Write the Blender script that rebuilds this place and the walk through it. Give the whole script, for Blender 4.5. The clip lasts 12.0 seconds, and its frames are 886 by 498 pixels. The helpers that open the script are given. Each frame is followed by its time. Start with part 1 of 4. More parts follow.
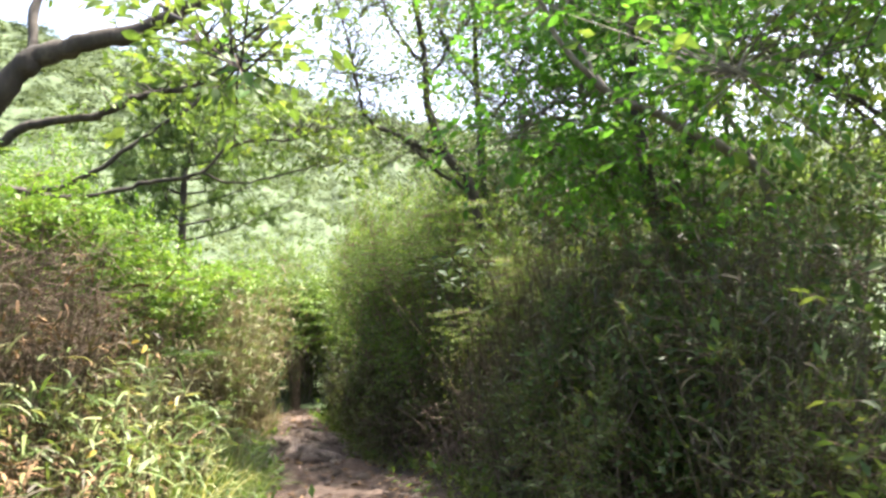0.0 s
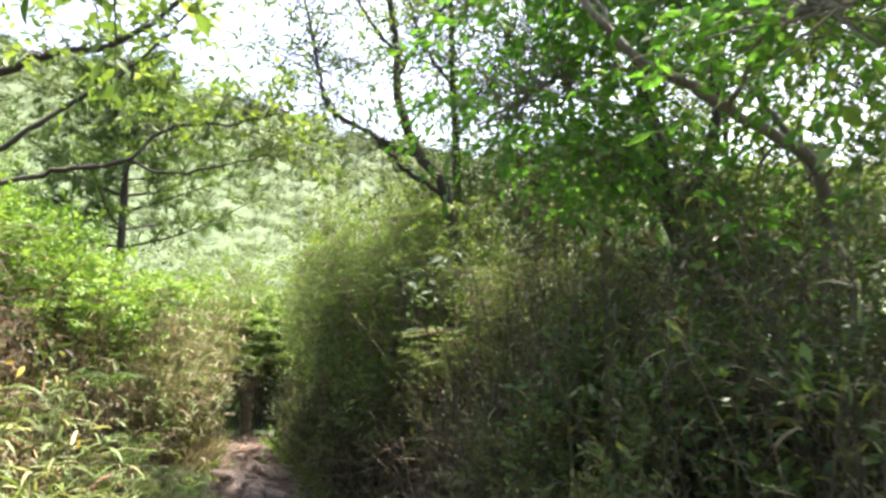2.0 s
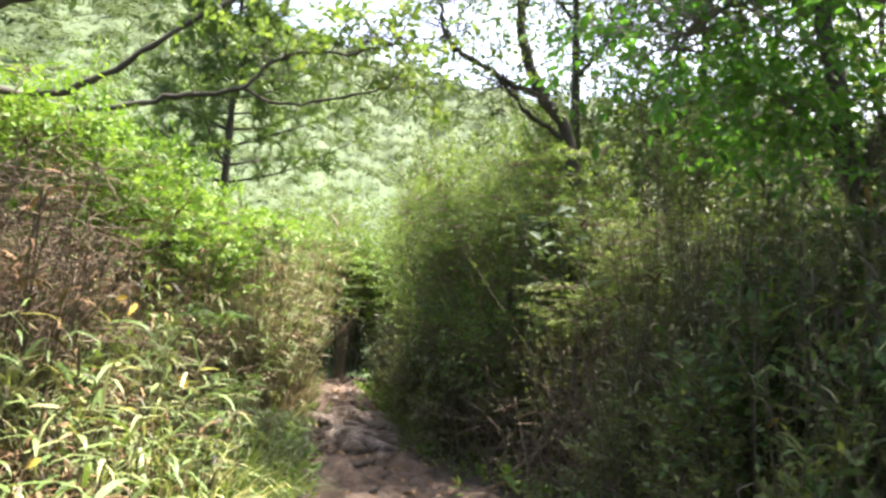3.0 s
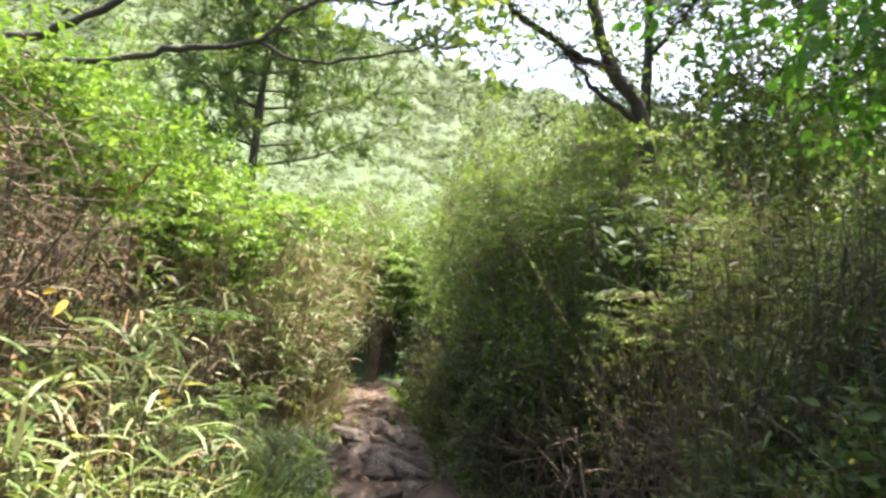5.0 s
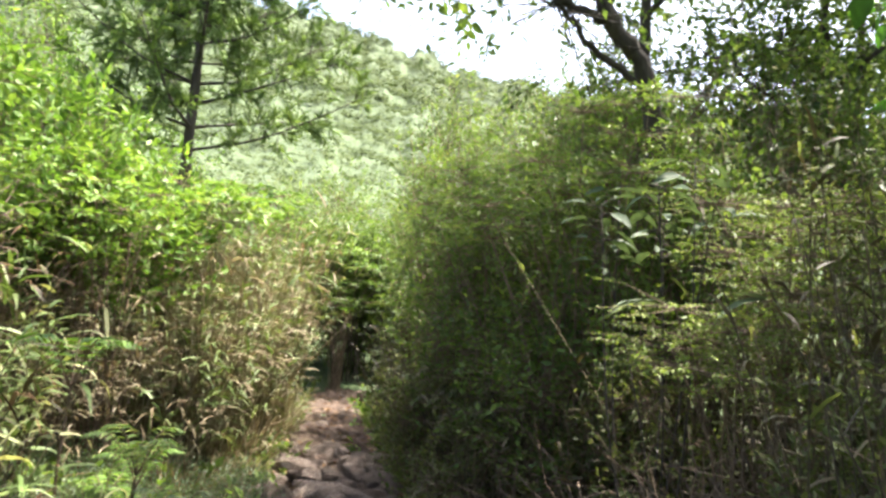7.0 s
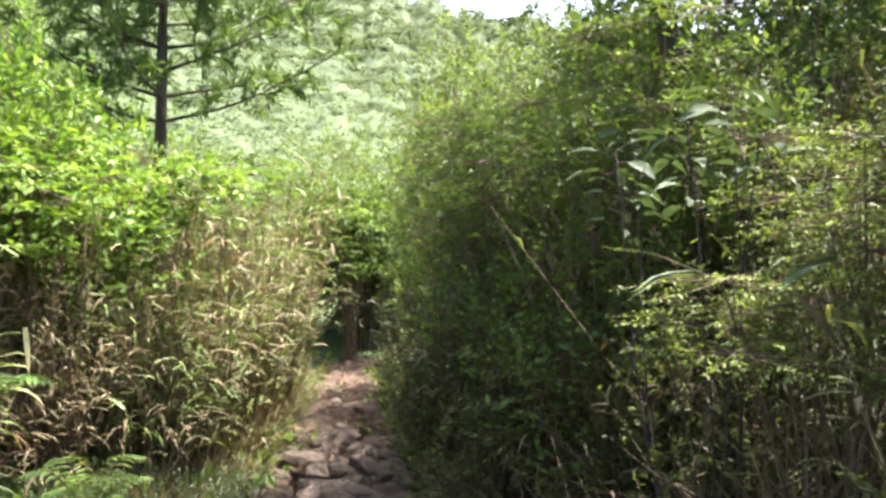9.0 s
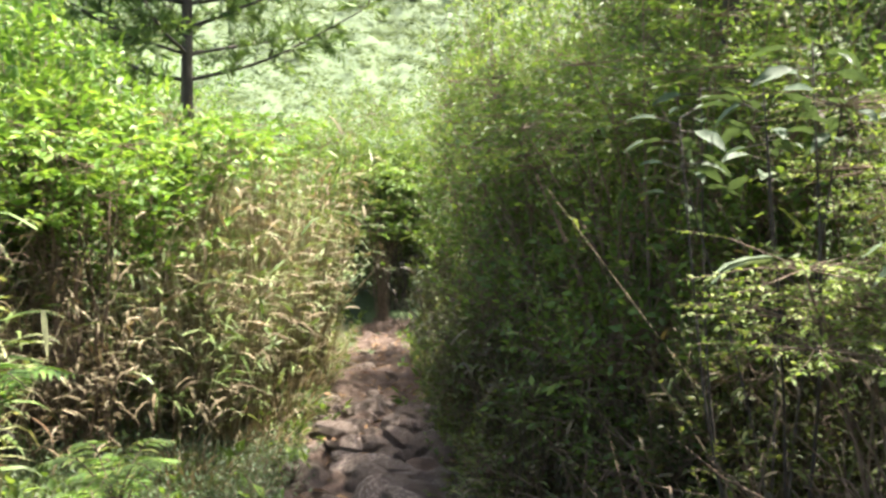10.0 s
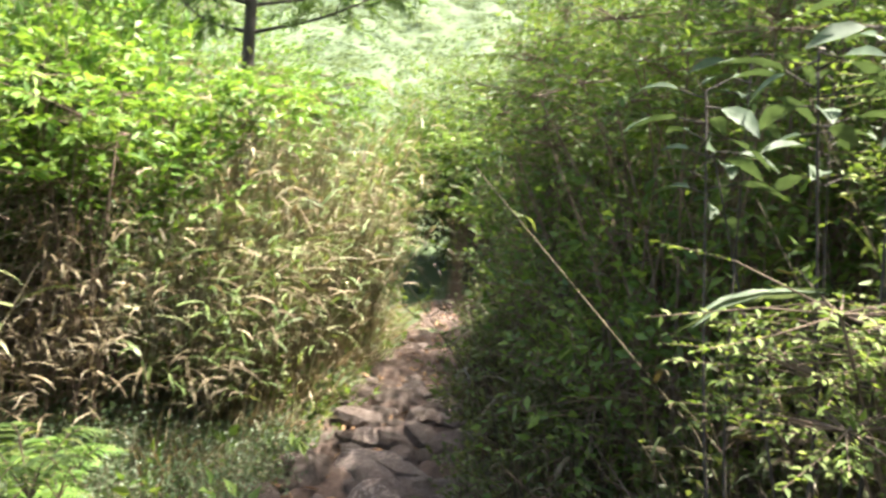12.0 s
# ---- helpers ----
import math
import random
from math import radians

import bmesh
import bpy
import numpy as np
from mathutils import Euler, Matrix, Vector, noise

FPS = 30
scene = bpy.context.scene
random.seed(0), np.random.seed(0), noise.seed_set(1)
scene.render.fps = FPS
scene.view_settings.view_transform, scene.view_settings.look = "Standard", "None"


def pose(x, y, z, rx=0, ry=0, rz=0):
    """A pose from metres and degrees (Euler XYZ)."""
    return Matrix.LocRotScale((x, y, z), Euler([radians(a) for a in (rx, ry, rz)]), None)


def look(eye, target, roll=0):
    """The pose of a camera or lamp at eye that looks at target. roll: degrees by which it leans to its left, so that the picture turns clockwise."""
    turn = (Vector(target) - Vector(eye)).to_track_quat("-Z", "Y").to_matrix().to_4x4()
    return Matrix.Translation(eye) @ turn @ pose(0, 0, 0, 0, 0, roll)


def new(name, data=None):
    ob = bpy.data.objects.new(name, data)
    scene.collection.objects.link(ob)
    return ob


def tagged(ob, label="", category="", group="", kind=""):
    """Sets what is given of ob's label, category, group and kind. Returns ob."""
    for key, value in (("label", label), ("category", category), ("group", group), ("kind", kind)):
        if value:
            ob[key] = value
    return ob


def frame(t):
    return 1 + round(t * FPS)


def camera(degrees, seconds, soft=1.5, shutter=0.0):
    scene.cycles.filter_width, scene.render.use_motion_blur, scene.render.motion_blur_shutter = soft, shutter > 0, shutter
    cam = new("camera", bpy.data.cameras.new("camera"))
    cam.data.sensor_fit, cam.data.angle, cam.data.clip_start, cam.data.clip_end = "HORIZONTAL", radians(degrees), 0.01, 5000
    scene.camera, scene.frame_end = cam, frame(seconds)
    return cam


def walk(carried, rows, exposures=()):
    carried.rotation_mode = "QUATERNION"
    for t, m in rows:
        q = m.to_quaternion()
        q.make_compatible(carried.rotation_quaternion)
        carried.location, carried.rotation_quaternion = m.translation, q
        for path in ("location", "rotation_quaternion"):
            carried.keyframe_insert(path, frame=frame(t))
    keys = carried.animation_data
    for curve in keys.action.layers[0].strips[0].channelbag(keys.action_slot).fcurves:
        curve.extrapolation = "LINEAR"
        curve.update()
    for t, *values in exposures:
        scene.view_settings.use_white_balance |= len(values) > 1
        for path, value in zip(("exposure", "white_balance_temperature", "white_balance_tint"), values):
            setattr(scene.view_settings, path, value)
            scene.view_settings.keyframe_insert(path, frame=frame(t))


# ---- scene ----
cam = camera(55.0, 12.0, 2.7, 0.4)
PATH = [
    (0, (0.0, -4.829, 1.076), (0.248, -2.858, 1.308), -1.5),
    (0.5, (-0.019, -4.572, 1.089), (0.19, -2.597, 1.322), -0.7),
    (1, (0.072, -4.298, 1.11), (0.201, -2.312, 1.31), 1.4),
    (1.5, (0.055, -4.015, 1.094), (0.312, -2.051, 1.37), -0.1),
    (2, (0.105, -3.665, 1.113), (0.433, -1.712, 1.392), -0.6),
    (2.1, (0.078, -3.571, 1.123), (0.37, -1.61, 1.385), -1.0),
    (2.5, (0.04, -3.358, 1.121), (0.182, -1.368, 1.264), 3.1),
    (3, (-0.106, -3.134, 1.156), (0.025, -1.145, 1.312), 2.8),
    (3.5, (-0.07, -2.903, 1.142), (0.031, -0.912, 1.299), 1.9),
    (3.7, (-0.021, -2.776, 1.141), (0.071, -0.784, 1.294), 3.7),
    (5.3, (-0.095, -1.806, 1.244), (-0.061, 0.188, 1.393), 5.0),
    (5.5, (-0.078, -1.66, 1.273), (0.003, 0.335, 1.393), 5.9),
    (6, (-0.088, -1.362, 1.293), (0.079, 0.63, 1.36), 2.3),
    (6.5, (-0.093, -1.074, 1.34), (0.068, 0.919, 1.389), 1.8),
    (6.7, (-0.053, -0.891, 1.323), (0.057, 1.102, 1.461), 3.9),
    (8.3, (0.19, -0.275, 1.429), (0.191, 1.721, 1.553), 2.2),
    (8.5, (0.226, -0.184, 1.445), (0.195, 1.814, 1.54), 1.2),
    (9, (0.191, 0.055, 1.482), (0.244, 2.054, 1.495), -0.5),
    (9.5, (0.114, 0.212, 1.537), (0.183, 2.21, 1.478), 0.6),
    (10, (0.146, 0.317, 1.569), (0.129, 2.315, 1.473), -0.6),
    (10.5, (0.271, 0.409, 1.576), (0.15, 2.402, 1.463), 0.7),
    (11, (0.4, 0.525, 1.573), (0.265, 2.515, 1.421), 0.4),
    (11.5, (0.453, 0.792, 1.559), (0.35, 2.786, 1.442), 2.1),
    (12, (0.592, 0.974, 1.607), (0.314, 2.947, 1.439), 3.3),
]
EXPOSURE = [(0, 2.45), (6, 2.42), (9, 2.45), (12, 2.7)]
walk(cam, [(t, look(eye, target, roll)) for t, eye, target, roll in PATH], EXPOSURE)

# ---- light ----
SUN_TO = Vector((0.36, 0.22, 0.92)).normalized()
world = bpy.data.worlds.new("sky")
scene.world = world
world.use_nodes = True
sky = world.node_tree.nodes.new("ShaderNodeTexSky")
sky.sky_type, sky.sun_disc = "NISHITA", False
sky.sun_elevation = math.asin(SUN_TO.z)
sky.sun_rotation = math.atan2(SUN_TO.x, SUN_TO.y)
sky.dust_density, sky.air_density, sky.ozone_density = 6.0, 0.8, 0.6
back = world.node_tree.nodes["Background"]
back.inputs["Strength"].default_value = 0.15
world.node_tree.links.new(sky.outputs["Color"], back.inputs["Color"])
sun = new("sun", bpy.data.lights.new("sun", "SUN"))
sun.data.energy, sun.data.angle, sun.data.color = 5.0, radians(0.6), (1.0, 0.925, 0.835)
sun.matrix_world = look(SUN_TO * 60, (0, 0, 0))


# ---- materials ----
def shader(name):
    m = bpy.data.materials.new(name)
    m.use_nodes = True
    nt = m.node_tree
    return m, nt, nt.nodes["Principled BSDF"], nt.nodes["Material Output"]


def ramp_node(nt, stops):
    r = nt.nodes.new("ShaderNodeValToRGB")
    els = r.color_ramp.elements
    while len(els) < len(stops):
        els.new(0.5)
    for e, (p, c) in zip(els, stops):
        e.position, e.color = p, (*c, 1)
    return r


def noise_node(nt, scale, detail=3.0, rough=0.55):
    co = nt.nodes.new("ShaderNodeTexCoord")
    n = nt.nodes.new("ShaderNodeTexNoise")
    n.inputs["Scale"].default_value, n.inputs["Detail"].default_value, n.inputs["Roughness"].default_value = scale, detail, rough
    nt.links.new(co.outputs["Object"], n.inputs["Vector"])
    return n


def leaf_material(name, stops, through_light=0.35, rough=0.45, patch=1.5, glow=(1.25, 1.2, 0.65), vary=0.62):
    """Leaves: a colour a leaf, drifting over the plant, with light shining through."""
    m, nt, p, out = shader(name)
    geo = nt.nodes.new("ShaderNodeNewGeometry")
    n = noise_node(nt, patch, 2.0)
    mix = nt.nodes.new("ShaderNodeMath")
    mix.operation = "MULTIPLY_ADD"
    mix.inputs[1].default_value = vary
    half = nt.nodes.new("ShaderNodeMath")
    half.operation = "MULTIPLY_ADD"
    half.inputs[1].default_value, half.inputs[2].default_value = 0.8, 0.1 - vary / 2
    nt.links.new(n.outputs["Fac"], half.inputs[0])
    nt.links.new(geo.outputs["Random Per Island"], mix.inputs[0])
    nt.links.new(half.outputs[0], mix.inputs[2])
    r = ramp_node(nt, stops)
    nt.links.new(mix.outputs[0], r.inputs["Fac"])
    # fine mottling on each leaf
    fine = noise_node(nt, 70.0, 2.0)
    hsv = nt.nodes.new("ShaderNodeHueSaturation")
    val = nt.nodes.new("ShaderNodeMapRange")
    val.inputs["To Min"].default_value, val.inputs["To Max"].default_value = 0.7, 1.3
    nt.links.new(fine.outputs["Fac"], val.inputs["Value"])
    nt.links.new(val.outputs[0], hsv.inputs["Value"])
    nt.links.new(r.outputs["Color"], hsv.inputs["Color"])
    nt.links.new(hsv.outputs["Color"], p.inputs["Base Color"])
    p.inputs["Roughness"].default_value = rough + 0.12
    p.inputs["Specular IOR Level"].default_value = 0.3 if rough < 0.6 else 0.08
    tl = nt.nodes.new("ShaderNodeBsdfTranslucent")
    tint = nt.nodes.new("ShaderNodeVectorMath")
    tint.operation = "MULTIPLY"
    tint.inputs[1].default_value = glow
    nt.links.new(hsv.outputs["Color"], tint.inputs[0])
    nt.links.new(tint.outputs["Vector"], tl.inputs["Color"])
    ms = nt.nodes.new("ShaderNodeMixShader")
    ms.inputs["Fac"].default_value = through_light
    nt.links.new(p.outputs[0], ms.inputs[1])
    nt.links.new(tl.outputs[0], ms.inputs[2])
    nt.links.new(ms.outputs[0], out.inputs["Surface"])
    return m


def rough_material(name, stops, scale, rough=0.9, bump=0.5, bump_scale=None, dist=0.02, stretch=None, per_piece=0.0):
    """Bark, earth and stone: coarse and fine colour noise with relief."""
    m, nt, p, out = shader(name)
    n = noise_node(nt, scale, 6.0, 0.65)
    n2 = noise_node(nt, (bump_scale or scale * 4), 6.0, 0.7)
    if stretch:
        for node in (n, n2):
            mp = nt.nodes.new("ShaderNodeMapping")
            mp.inputs["Scale"].default_value = stretch
            src = node.inputs["Vector"].links[0].from_socket
            nt.links.new(src, mp.inputs["Vector"])
            nt.links.new(mp.outputs["Vector"], node.inputs["Vector"])
    add = nt.nodes.new("ShaderNodeMath")
    add.operation = "MULTIPLY_ADD"
    add.inputs[1].default_value = 0.4
    sub = nt.nodes.new("ShaderNodeMath")
    sub.operation = "MULTIPLY_ADD"
    sub.inputs[1].default_value, sub.inputs[2].default_value = 1.0, -0.2
    nt.links.new(n.outputs["Fac"], sub.inputs[0])
    nt.links.new(n2.outputs["Fac"], add.inputs[0])
    nt.links.new(sub.outputs[0], add.inputs[2])
    last = add.outputs[0]
    if per_piece:
        info = nt.nodes.new("ShaderNodeObjectInfo")
        pp = nt.nodes.new("ShaderNodeMath")
        pp.operation = "MULTIPLY_ADD"
        pp.inputs[1].default_value = per_piece
        nt.links.new(info.outputs["Random"], pp.inputs[0])
        nt.links.new(last, pp.inputs[2])
        last = pp.outputs[0]
    r = ramp_node(nt, stops)
    nt.links.new(last, r.inputs["Fac"])
    nt.links.new(r.outputs["Color"], p.inputs["Base Color"])
    p.inputs["Roughness"].default_value = rough
    b = nt.nodes.new("ShaderNodeBump")
    b.inputs["Strength"].default_value, b.inputs["Distance"].default_value = bump, dist
    nt.links.new(n2.outputs["Fac"], b.inputs["Height"])
    nt.links.new(b.outputs["Normal"], p.inputs["Normal"])
    return m


# darker copy of the mid green: shaded shrubs, and dark green ferns
LEAF_DARK = leaf_material("leaf_dark_and_shaded_green", [(0.1, (0.025, 0.046, 0.015)), (0.45, (0.055, 0.095, 0.025)), (0.75, (0.095, 0.14, 0.036)), (0.95, (0.17, 0.195, 0.06))], 0.4, 0.4)
LEAF_MID = leaf_material("leaf_mid_green", [(0.1, (0.045, 0.082, 0.02)), (0.5, (0.095, 0.16, 0.036)), (0.85, (0.165, 0.23, 0.055)), (1.0, (0.25, 0.26, 0.1))], 0.46, 0.42)
LEAF_LIME = leaf_material("leaf_lime_green", [(0.05, (0.04, 0.09, 0.016)), (0.5, (0.105, 0.2, 0.03)), (0.9, (0.2, 0.3, 0.06))], 0.38, 0.42)
LEAF_OLIVE = leaf_material("leaf_olive_yellow", [(0.05, (0.065, 0.092, 0.024)), (0.5, (0.135, 0.172, 0.042)), (0.9, (0.215, 0.245, 0.075))], 0.36, 0.45)
# shaded counterpart of the mid green, for low growth
LEAF_SHADE = leaf_material("leaf_thicket_shade", [(0.1, (0.045, 0.062, 0.022)), (0.5, (0.09, 0.118, 0.038)), (0.8, (0.145, 0.17, 0.058)), (1.0, (0.24, 0.25, 0.1))], 0.44, 0.42)
LEAF_GREY = leaf_material("leaf_grey_green", [(0.1, (0.05, 0.085, 0.04)), (0.6, (0.095, 0.14, 0.07)), (0.95, (0.17, 0.21, 0.12))], 0.25, 0.3)
LEAF_BROAD = leaf_material("leaf_broad", [(0.1, (0.035, 0.06, 0.03)), (0.6, (0.065, 0.1, 0.052)), (0.95, (0.12, 0.155, 0.09))], 0.25, 0.52, 5.0)
WITHERED = leaf_material("withered_leaf", [(0.1, (0.35, 0.2, 0.03)), (0.9, (0.5, 0.38, 0.06))], 0.4, 0.5)
LEAF_OVER = leaf_material("leaf_overhanging", [(0.1, (0.05, 0.11, 0.02)), (0.6, (0.09, 0.19, 0.035)), (0.95, (0.17, 0.26, 0.06))], 0.55, 0.4, 1.5, (1.1, 1.35, 0.6))
NEEDLE = leaf_material("pine_needles", [(0.1, (0.07, 0.125, 0.035)), (0.6, (0.13, 0.21, 0.06)), (0.95, (0.2, 0.28, 0.09))], 0.4, 0.5)
BLADE = leaf_material("grass_blade", [(0.05, (0.06, 0.1, 0.028)), (0.4, (0.12, 0.18, 0.05)), (0.7, (0.165, 0.21, 0.072)), (0.9, (0.24, 0.25, 0.12)), (1.0, (0.46, 0.44, 0.3))], 0.3, 0.4, 1.0)
STRAW = leaf_material("dry_straw", [(0.05, (0.075, 0.057, 0.035)), (0.4, (0.155, 0.124, 0.076)), (0.7, (0.26, 0.22, 0.14)), (1.0, (0.55, 0.5, 0.37))], 0.25, 0.6, 1.0, (1.1, 1.0, 0.7))
# thicket shade is put into the dark stops, leaf glints into the last
THICKET_SHADE = leaf_material("thicket_blade_shade", [(0.05, (0.026, 0.022, 0.012)), (0.45, (0.057, 0.047, 0.023)), (0.75, (0.088, 0.072, 0.036)), (0.95, (0.13, 0.1, 0.056)), (1.0, (0.4, 0.35, 0.27))], 0.18, 0.4, 1.2)
PALE_BLADE = leaf_material("pale_grass_blade", [(0.05, (0.11, 0.14, 0.05)), (0.4, (0.24, 0.26, 0.11)), (0.75, (0.42, 0.41, 0.21)), (1.0, (0.6, 0.57, 0.38))], 0.3, 0.4, 1.4)
LEAF_YELLOW = leaf_material("leaf_yellow_green", [(0.05, (0.065, 0.1, 0.022)), (0.5, (0.13, 0.19, 0.038)), (0.9, (0.24, 0.29, 0.075))], 0.4, 0.5, 3.0, (1.15, 1.2, 0.65))
LEAF_STRAP = leaf_material("strap_leaf", [(0.1, (0.06, 0.09, 0.055)), (0.6, (0.11, 0.145, 0.09)), (0.95, (0.2, 0.23, 0.16))], 0.25, 0.62, 5.0)
LITTER = leaf_material("leaf_litter", [(0.05, (0.05, 0.03, 0.018)), (0.5, (0.15, 0.09, 0.05)), (0.95, (0.33, 0.22, 0.12))], 0.05, 0.7, 2.0, (1, 0.9, 0.6))
LEAF_FAR = leaf_material("hillside_leaf", [(0.2, (0.016, 0.028, 0.01)), (0.4, (0.036, 0.056, 0.016)), (0.55, (0.055, 0.08, 0.023)), (0.75, (0.08, 0.104, 0.033)), (0.95, (0.12, 0.12, 0.05))], 0.26, 0.6, 0.16, (1.1, 1.1, 0.7), 0.3)
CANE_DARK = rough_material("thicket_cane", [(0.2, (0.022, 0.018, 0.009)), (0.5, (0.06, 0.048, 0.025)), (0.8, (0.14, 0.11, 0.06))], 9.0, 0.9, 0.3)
BARK = rough_material("bark_dark", [(0.2, (0.014, 0.011, 0.009)), (0.5, (0.045, 0.036, 0.028)), (0.8, (0.11, 0.095, 0.075))], 6.0, 0.95, 0.9, 40, 0.012, (1, 1, 0.25))
BARK_PALE = rough_material("bark_pale", [(0.2, (0.05, 0.04, 0.03)), (0.5, (0.13, 0.11, 0.085)), (0.8, (0.3, 0.27, 0.22))], 8.0, 0.9, 0.7, 50, 0.008, (1, 1, 0.3))
TWIG = rough_material("twig_brown", [(0.2, (0.05, 0.035, 0.022)), (0.5, (0.13, 0.09, 0.06)), (0.8, (0.25, 0.19, 0.13))], 9.0, 0.9, 0.3)
DEAD = rough_material("dead_twig", [(0.2, (0.12, 0.08, 0.055)), (0.5, (0.26, 0.19, 0.14)), (0.8, (0.48, 0.4, 0.32))], 9.0, 0.9, 0.3)
EARTH = rough_material("forest_earth", [(0.2, (0.02, 0.015, 0.01)), (0.5, (0.045, 0.032, 0.02)), (0.75, (0.07, 0.055, 0.03)), (0.9, (0.05, 0.065, 0.025))], 1.3, 0.95, 0.8, 25, 0.03)
def cover_hill(m):
    """Green cover that takes over from bare earth away from the trail."""
    nt = m.node_tree
    p = nt.nodes["Principled BSDF"]
    old = p.inputs["Base Color"].links[0].from_socket
    co = nt.nodes.new("ShaderNodeTexCoord")
    ln = nt.nodes.new("ShaderNodeVectorMath")
    ln.operation = "LENGTH"
    nt.links.new(co.outputs["Object"], ln.inputs[0])
    mr = nt.nodes.new("ShaderNodeMapRange")
    mr.inputs["From Min"].default_value, mr.inputs["From Max"].default_value = 4.5, 9.0
    nt.links.new(ln.outputs["Value"], mr.inputs["Value"])
    r = ramp_node(nt, [(0.25, (0.026, 0.044, 0.014)), (0.55, (0.042, 0.07, 0.021)), (0.8, (0.072, 0.098, 0.034))])
    n = noise_node(nt, 0.35, 8.0, 0.7)
    nt.links.new(n.outputs["Fac"], r.inputs["Fac"])
    mx = nt.nodes.new("ShaderNodeMix")
    mx.data_type = "RGBA"
    nt.links.new(mr.outputs[0], mx.inputs["Factor"])
    nt.links.new(old, mx.inputs["A"])
    nt.links.new(r.outputs["Color"], mx.inputs["B"])
    nt.links.new(mx.outputs["Result"], p.inputs["Base Color"])


cover_hill(EARTH)
DIRT = rough_material("path_dirt", [(0.2, (0.028, 0.018, 0.013)), (0.45, (0.075, 0.048, 0.034)), (0.65, (0.115, 0.077, 0.056)), (0.85, (0.2, 0.14, 0.105))], 3.5, 0.95, 1.0, 28, 0.045)
STONE = rough_material("path_stone", [(0.1, (0.035, 0.023, 0.017)), (0.5, (0.09, 0.064, 0.049)), (0.85, (0.17, 0.13, 0.105)), (1.0, (0.38, 0.31, 0.26))], 7.0, 0.9, 1.0, 30, 0.025, None, 0.4)

# ---- mesh tools ----
R = np.random.default_rng(7)
UP = np.array([0.0, 0.0, 1.0])


def unit(v):
    return v / np.maximum(np.linalg.norm(v, axis=-1, keepdims=True), 1e-9)


class Buf:
    """Collects triangles."""

    def __init__(self):
        self.v, self.f, self.n = [], [], 0

    def add(self, v, f):
        self.v.append(np.asarray(v, np.float32).reshape(-1, 3))
        self.f.append(np.asarray(f, np.int32).reshape(-1, 3) + self.n)
        self.n += len(self.v[-1])

    def mesh(self, name, material, smooth=False):
        me = bpy.data.meshes.new(name)
        v, f = np.concatenate(self.v), np.concatenate(self.f)
        me.vertices.add(len(v))
        me.vertices.foreach_set("co", v.ravel())
        me.loops.add(f.size)
        me.loops.foreach_set("vertex_index", f.ravel())
        me.polygons.add(len(f))
        me.polygons.foreach_set("loop_start", np.arange(0, f.size, 3, dtype=np.int32))
        if smooth:
            me.polygons.foreach_set("use_smooth", np.ones(len(f), bool))
        me.materials.append(material)
        me.update(calc_edges=True)
        return me


LOOSE = {"twigs", "blades", "leaves", "foliage", "crown", "needles", "canes", "dead_twigs", "leaflets", "green_leaves", "dry_leaves"}


def part(name, buf, material, parent, label="", smooth=False):
    """One mesh object under a thing, in world coordinates."""
    if not buf.v:
        return None
    ob = new(name, buf.mesh(name, material, smooth))
    ob.parent = parent
    ob.matrix_parent_inverse = parent.matrix_basis.inverted()
    return tagged(ob, label, "", "", "stuff" if name in LOOSE else "")


def thing(name, x, y, z, label, category, group="", kind=""):
    ob = new(name)
    ob.empty_display_size = 0.1
    ob.matrix_basis = Matrix.Translation((x, y, z))
    return tagged(ob, label, category, group, kind)


# leaf outlines: along, across, lift
DIAMOND = (np.array([(0, 0, 0), (0.42, 0.5, 0.1), (1, 0, -0.08), (0.42, -0.5, 0.1)]), np.array([(0, 2, 1), (0, 3, 2)]))
LANCE = (np.array([(0, 0, 0), (0.25, 0.5, 0.05), (0.3, -0.5, 0.05), (0.62, 0.0, -0.07), (0.6, 0.42, -0.02), (0.62, -0.42, -0.02), (1, 0, -0.3)]),
         np.array([(0, 3, 1), (0, 2, 3), (1, 3, 4), (2, 5, 3), (4, 3, 6), (3, 5, 6)]))
OVATE = (np.array([(0, 0, 0), (0.2, 0.36, 0.07), (0.5, 0.5, 0.06), (0.8, 0.3, -0.03), (1.05, 0, -0.18), (0.8, -0.3, -0.03), (0.5, -0.5, 0.06), (0.2, -0.36, 0.07), (0.5, 0, -0.02)]),
         np.array([(0, 8, 1), (1, 8, 2), (2, 8, 3), (3, 8, 4), (4, 8, 5), (5, 8, 6), (6, 8, 7), (7, 8, 0)]))


def put_leaves(buf, shape, at, ahead, nrm, length, width):
    ahead = unit(ahead)
    side = unit(np.cross(nrm, ahead))
    lift = np.cross(ahead, side)
    t, f = shape
    length, width = np.broadcast_to(length, len(at)), np.broadcast_to(width, len(at))
    v = (at[:, None] + ahead[:, None] * (t[None, :, :1] * length[:, None, None])
         + side[:, None] * (t[None, :, 1:2] * width[:, None, None]) + lift[:, None] * (t[None, :, 2:] * length[:, None, None]))
    k = len(t)
    buf.add(v, (f[None] + (np.arange(len(at)) * k)[:, None, None]))


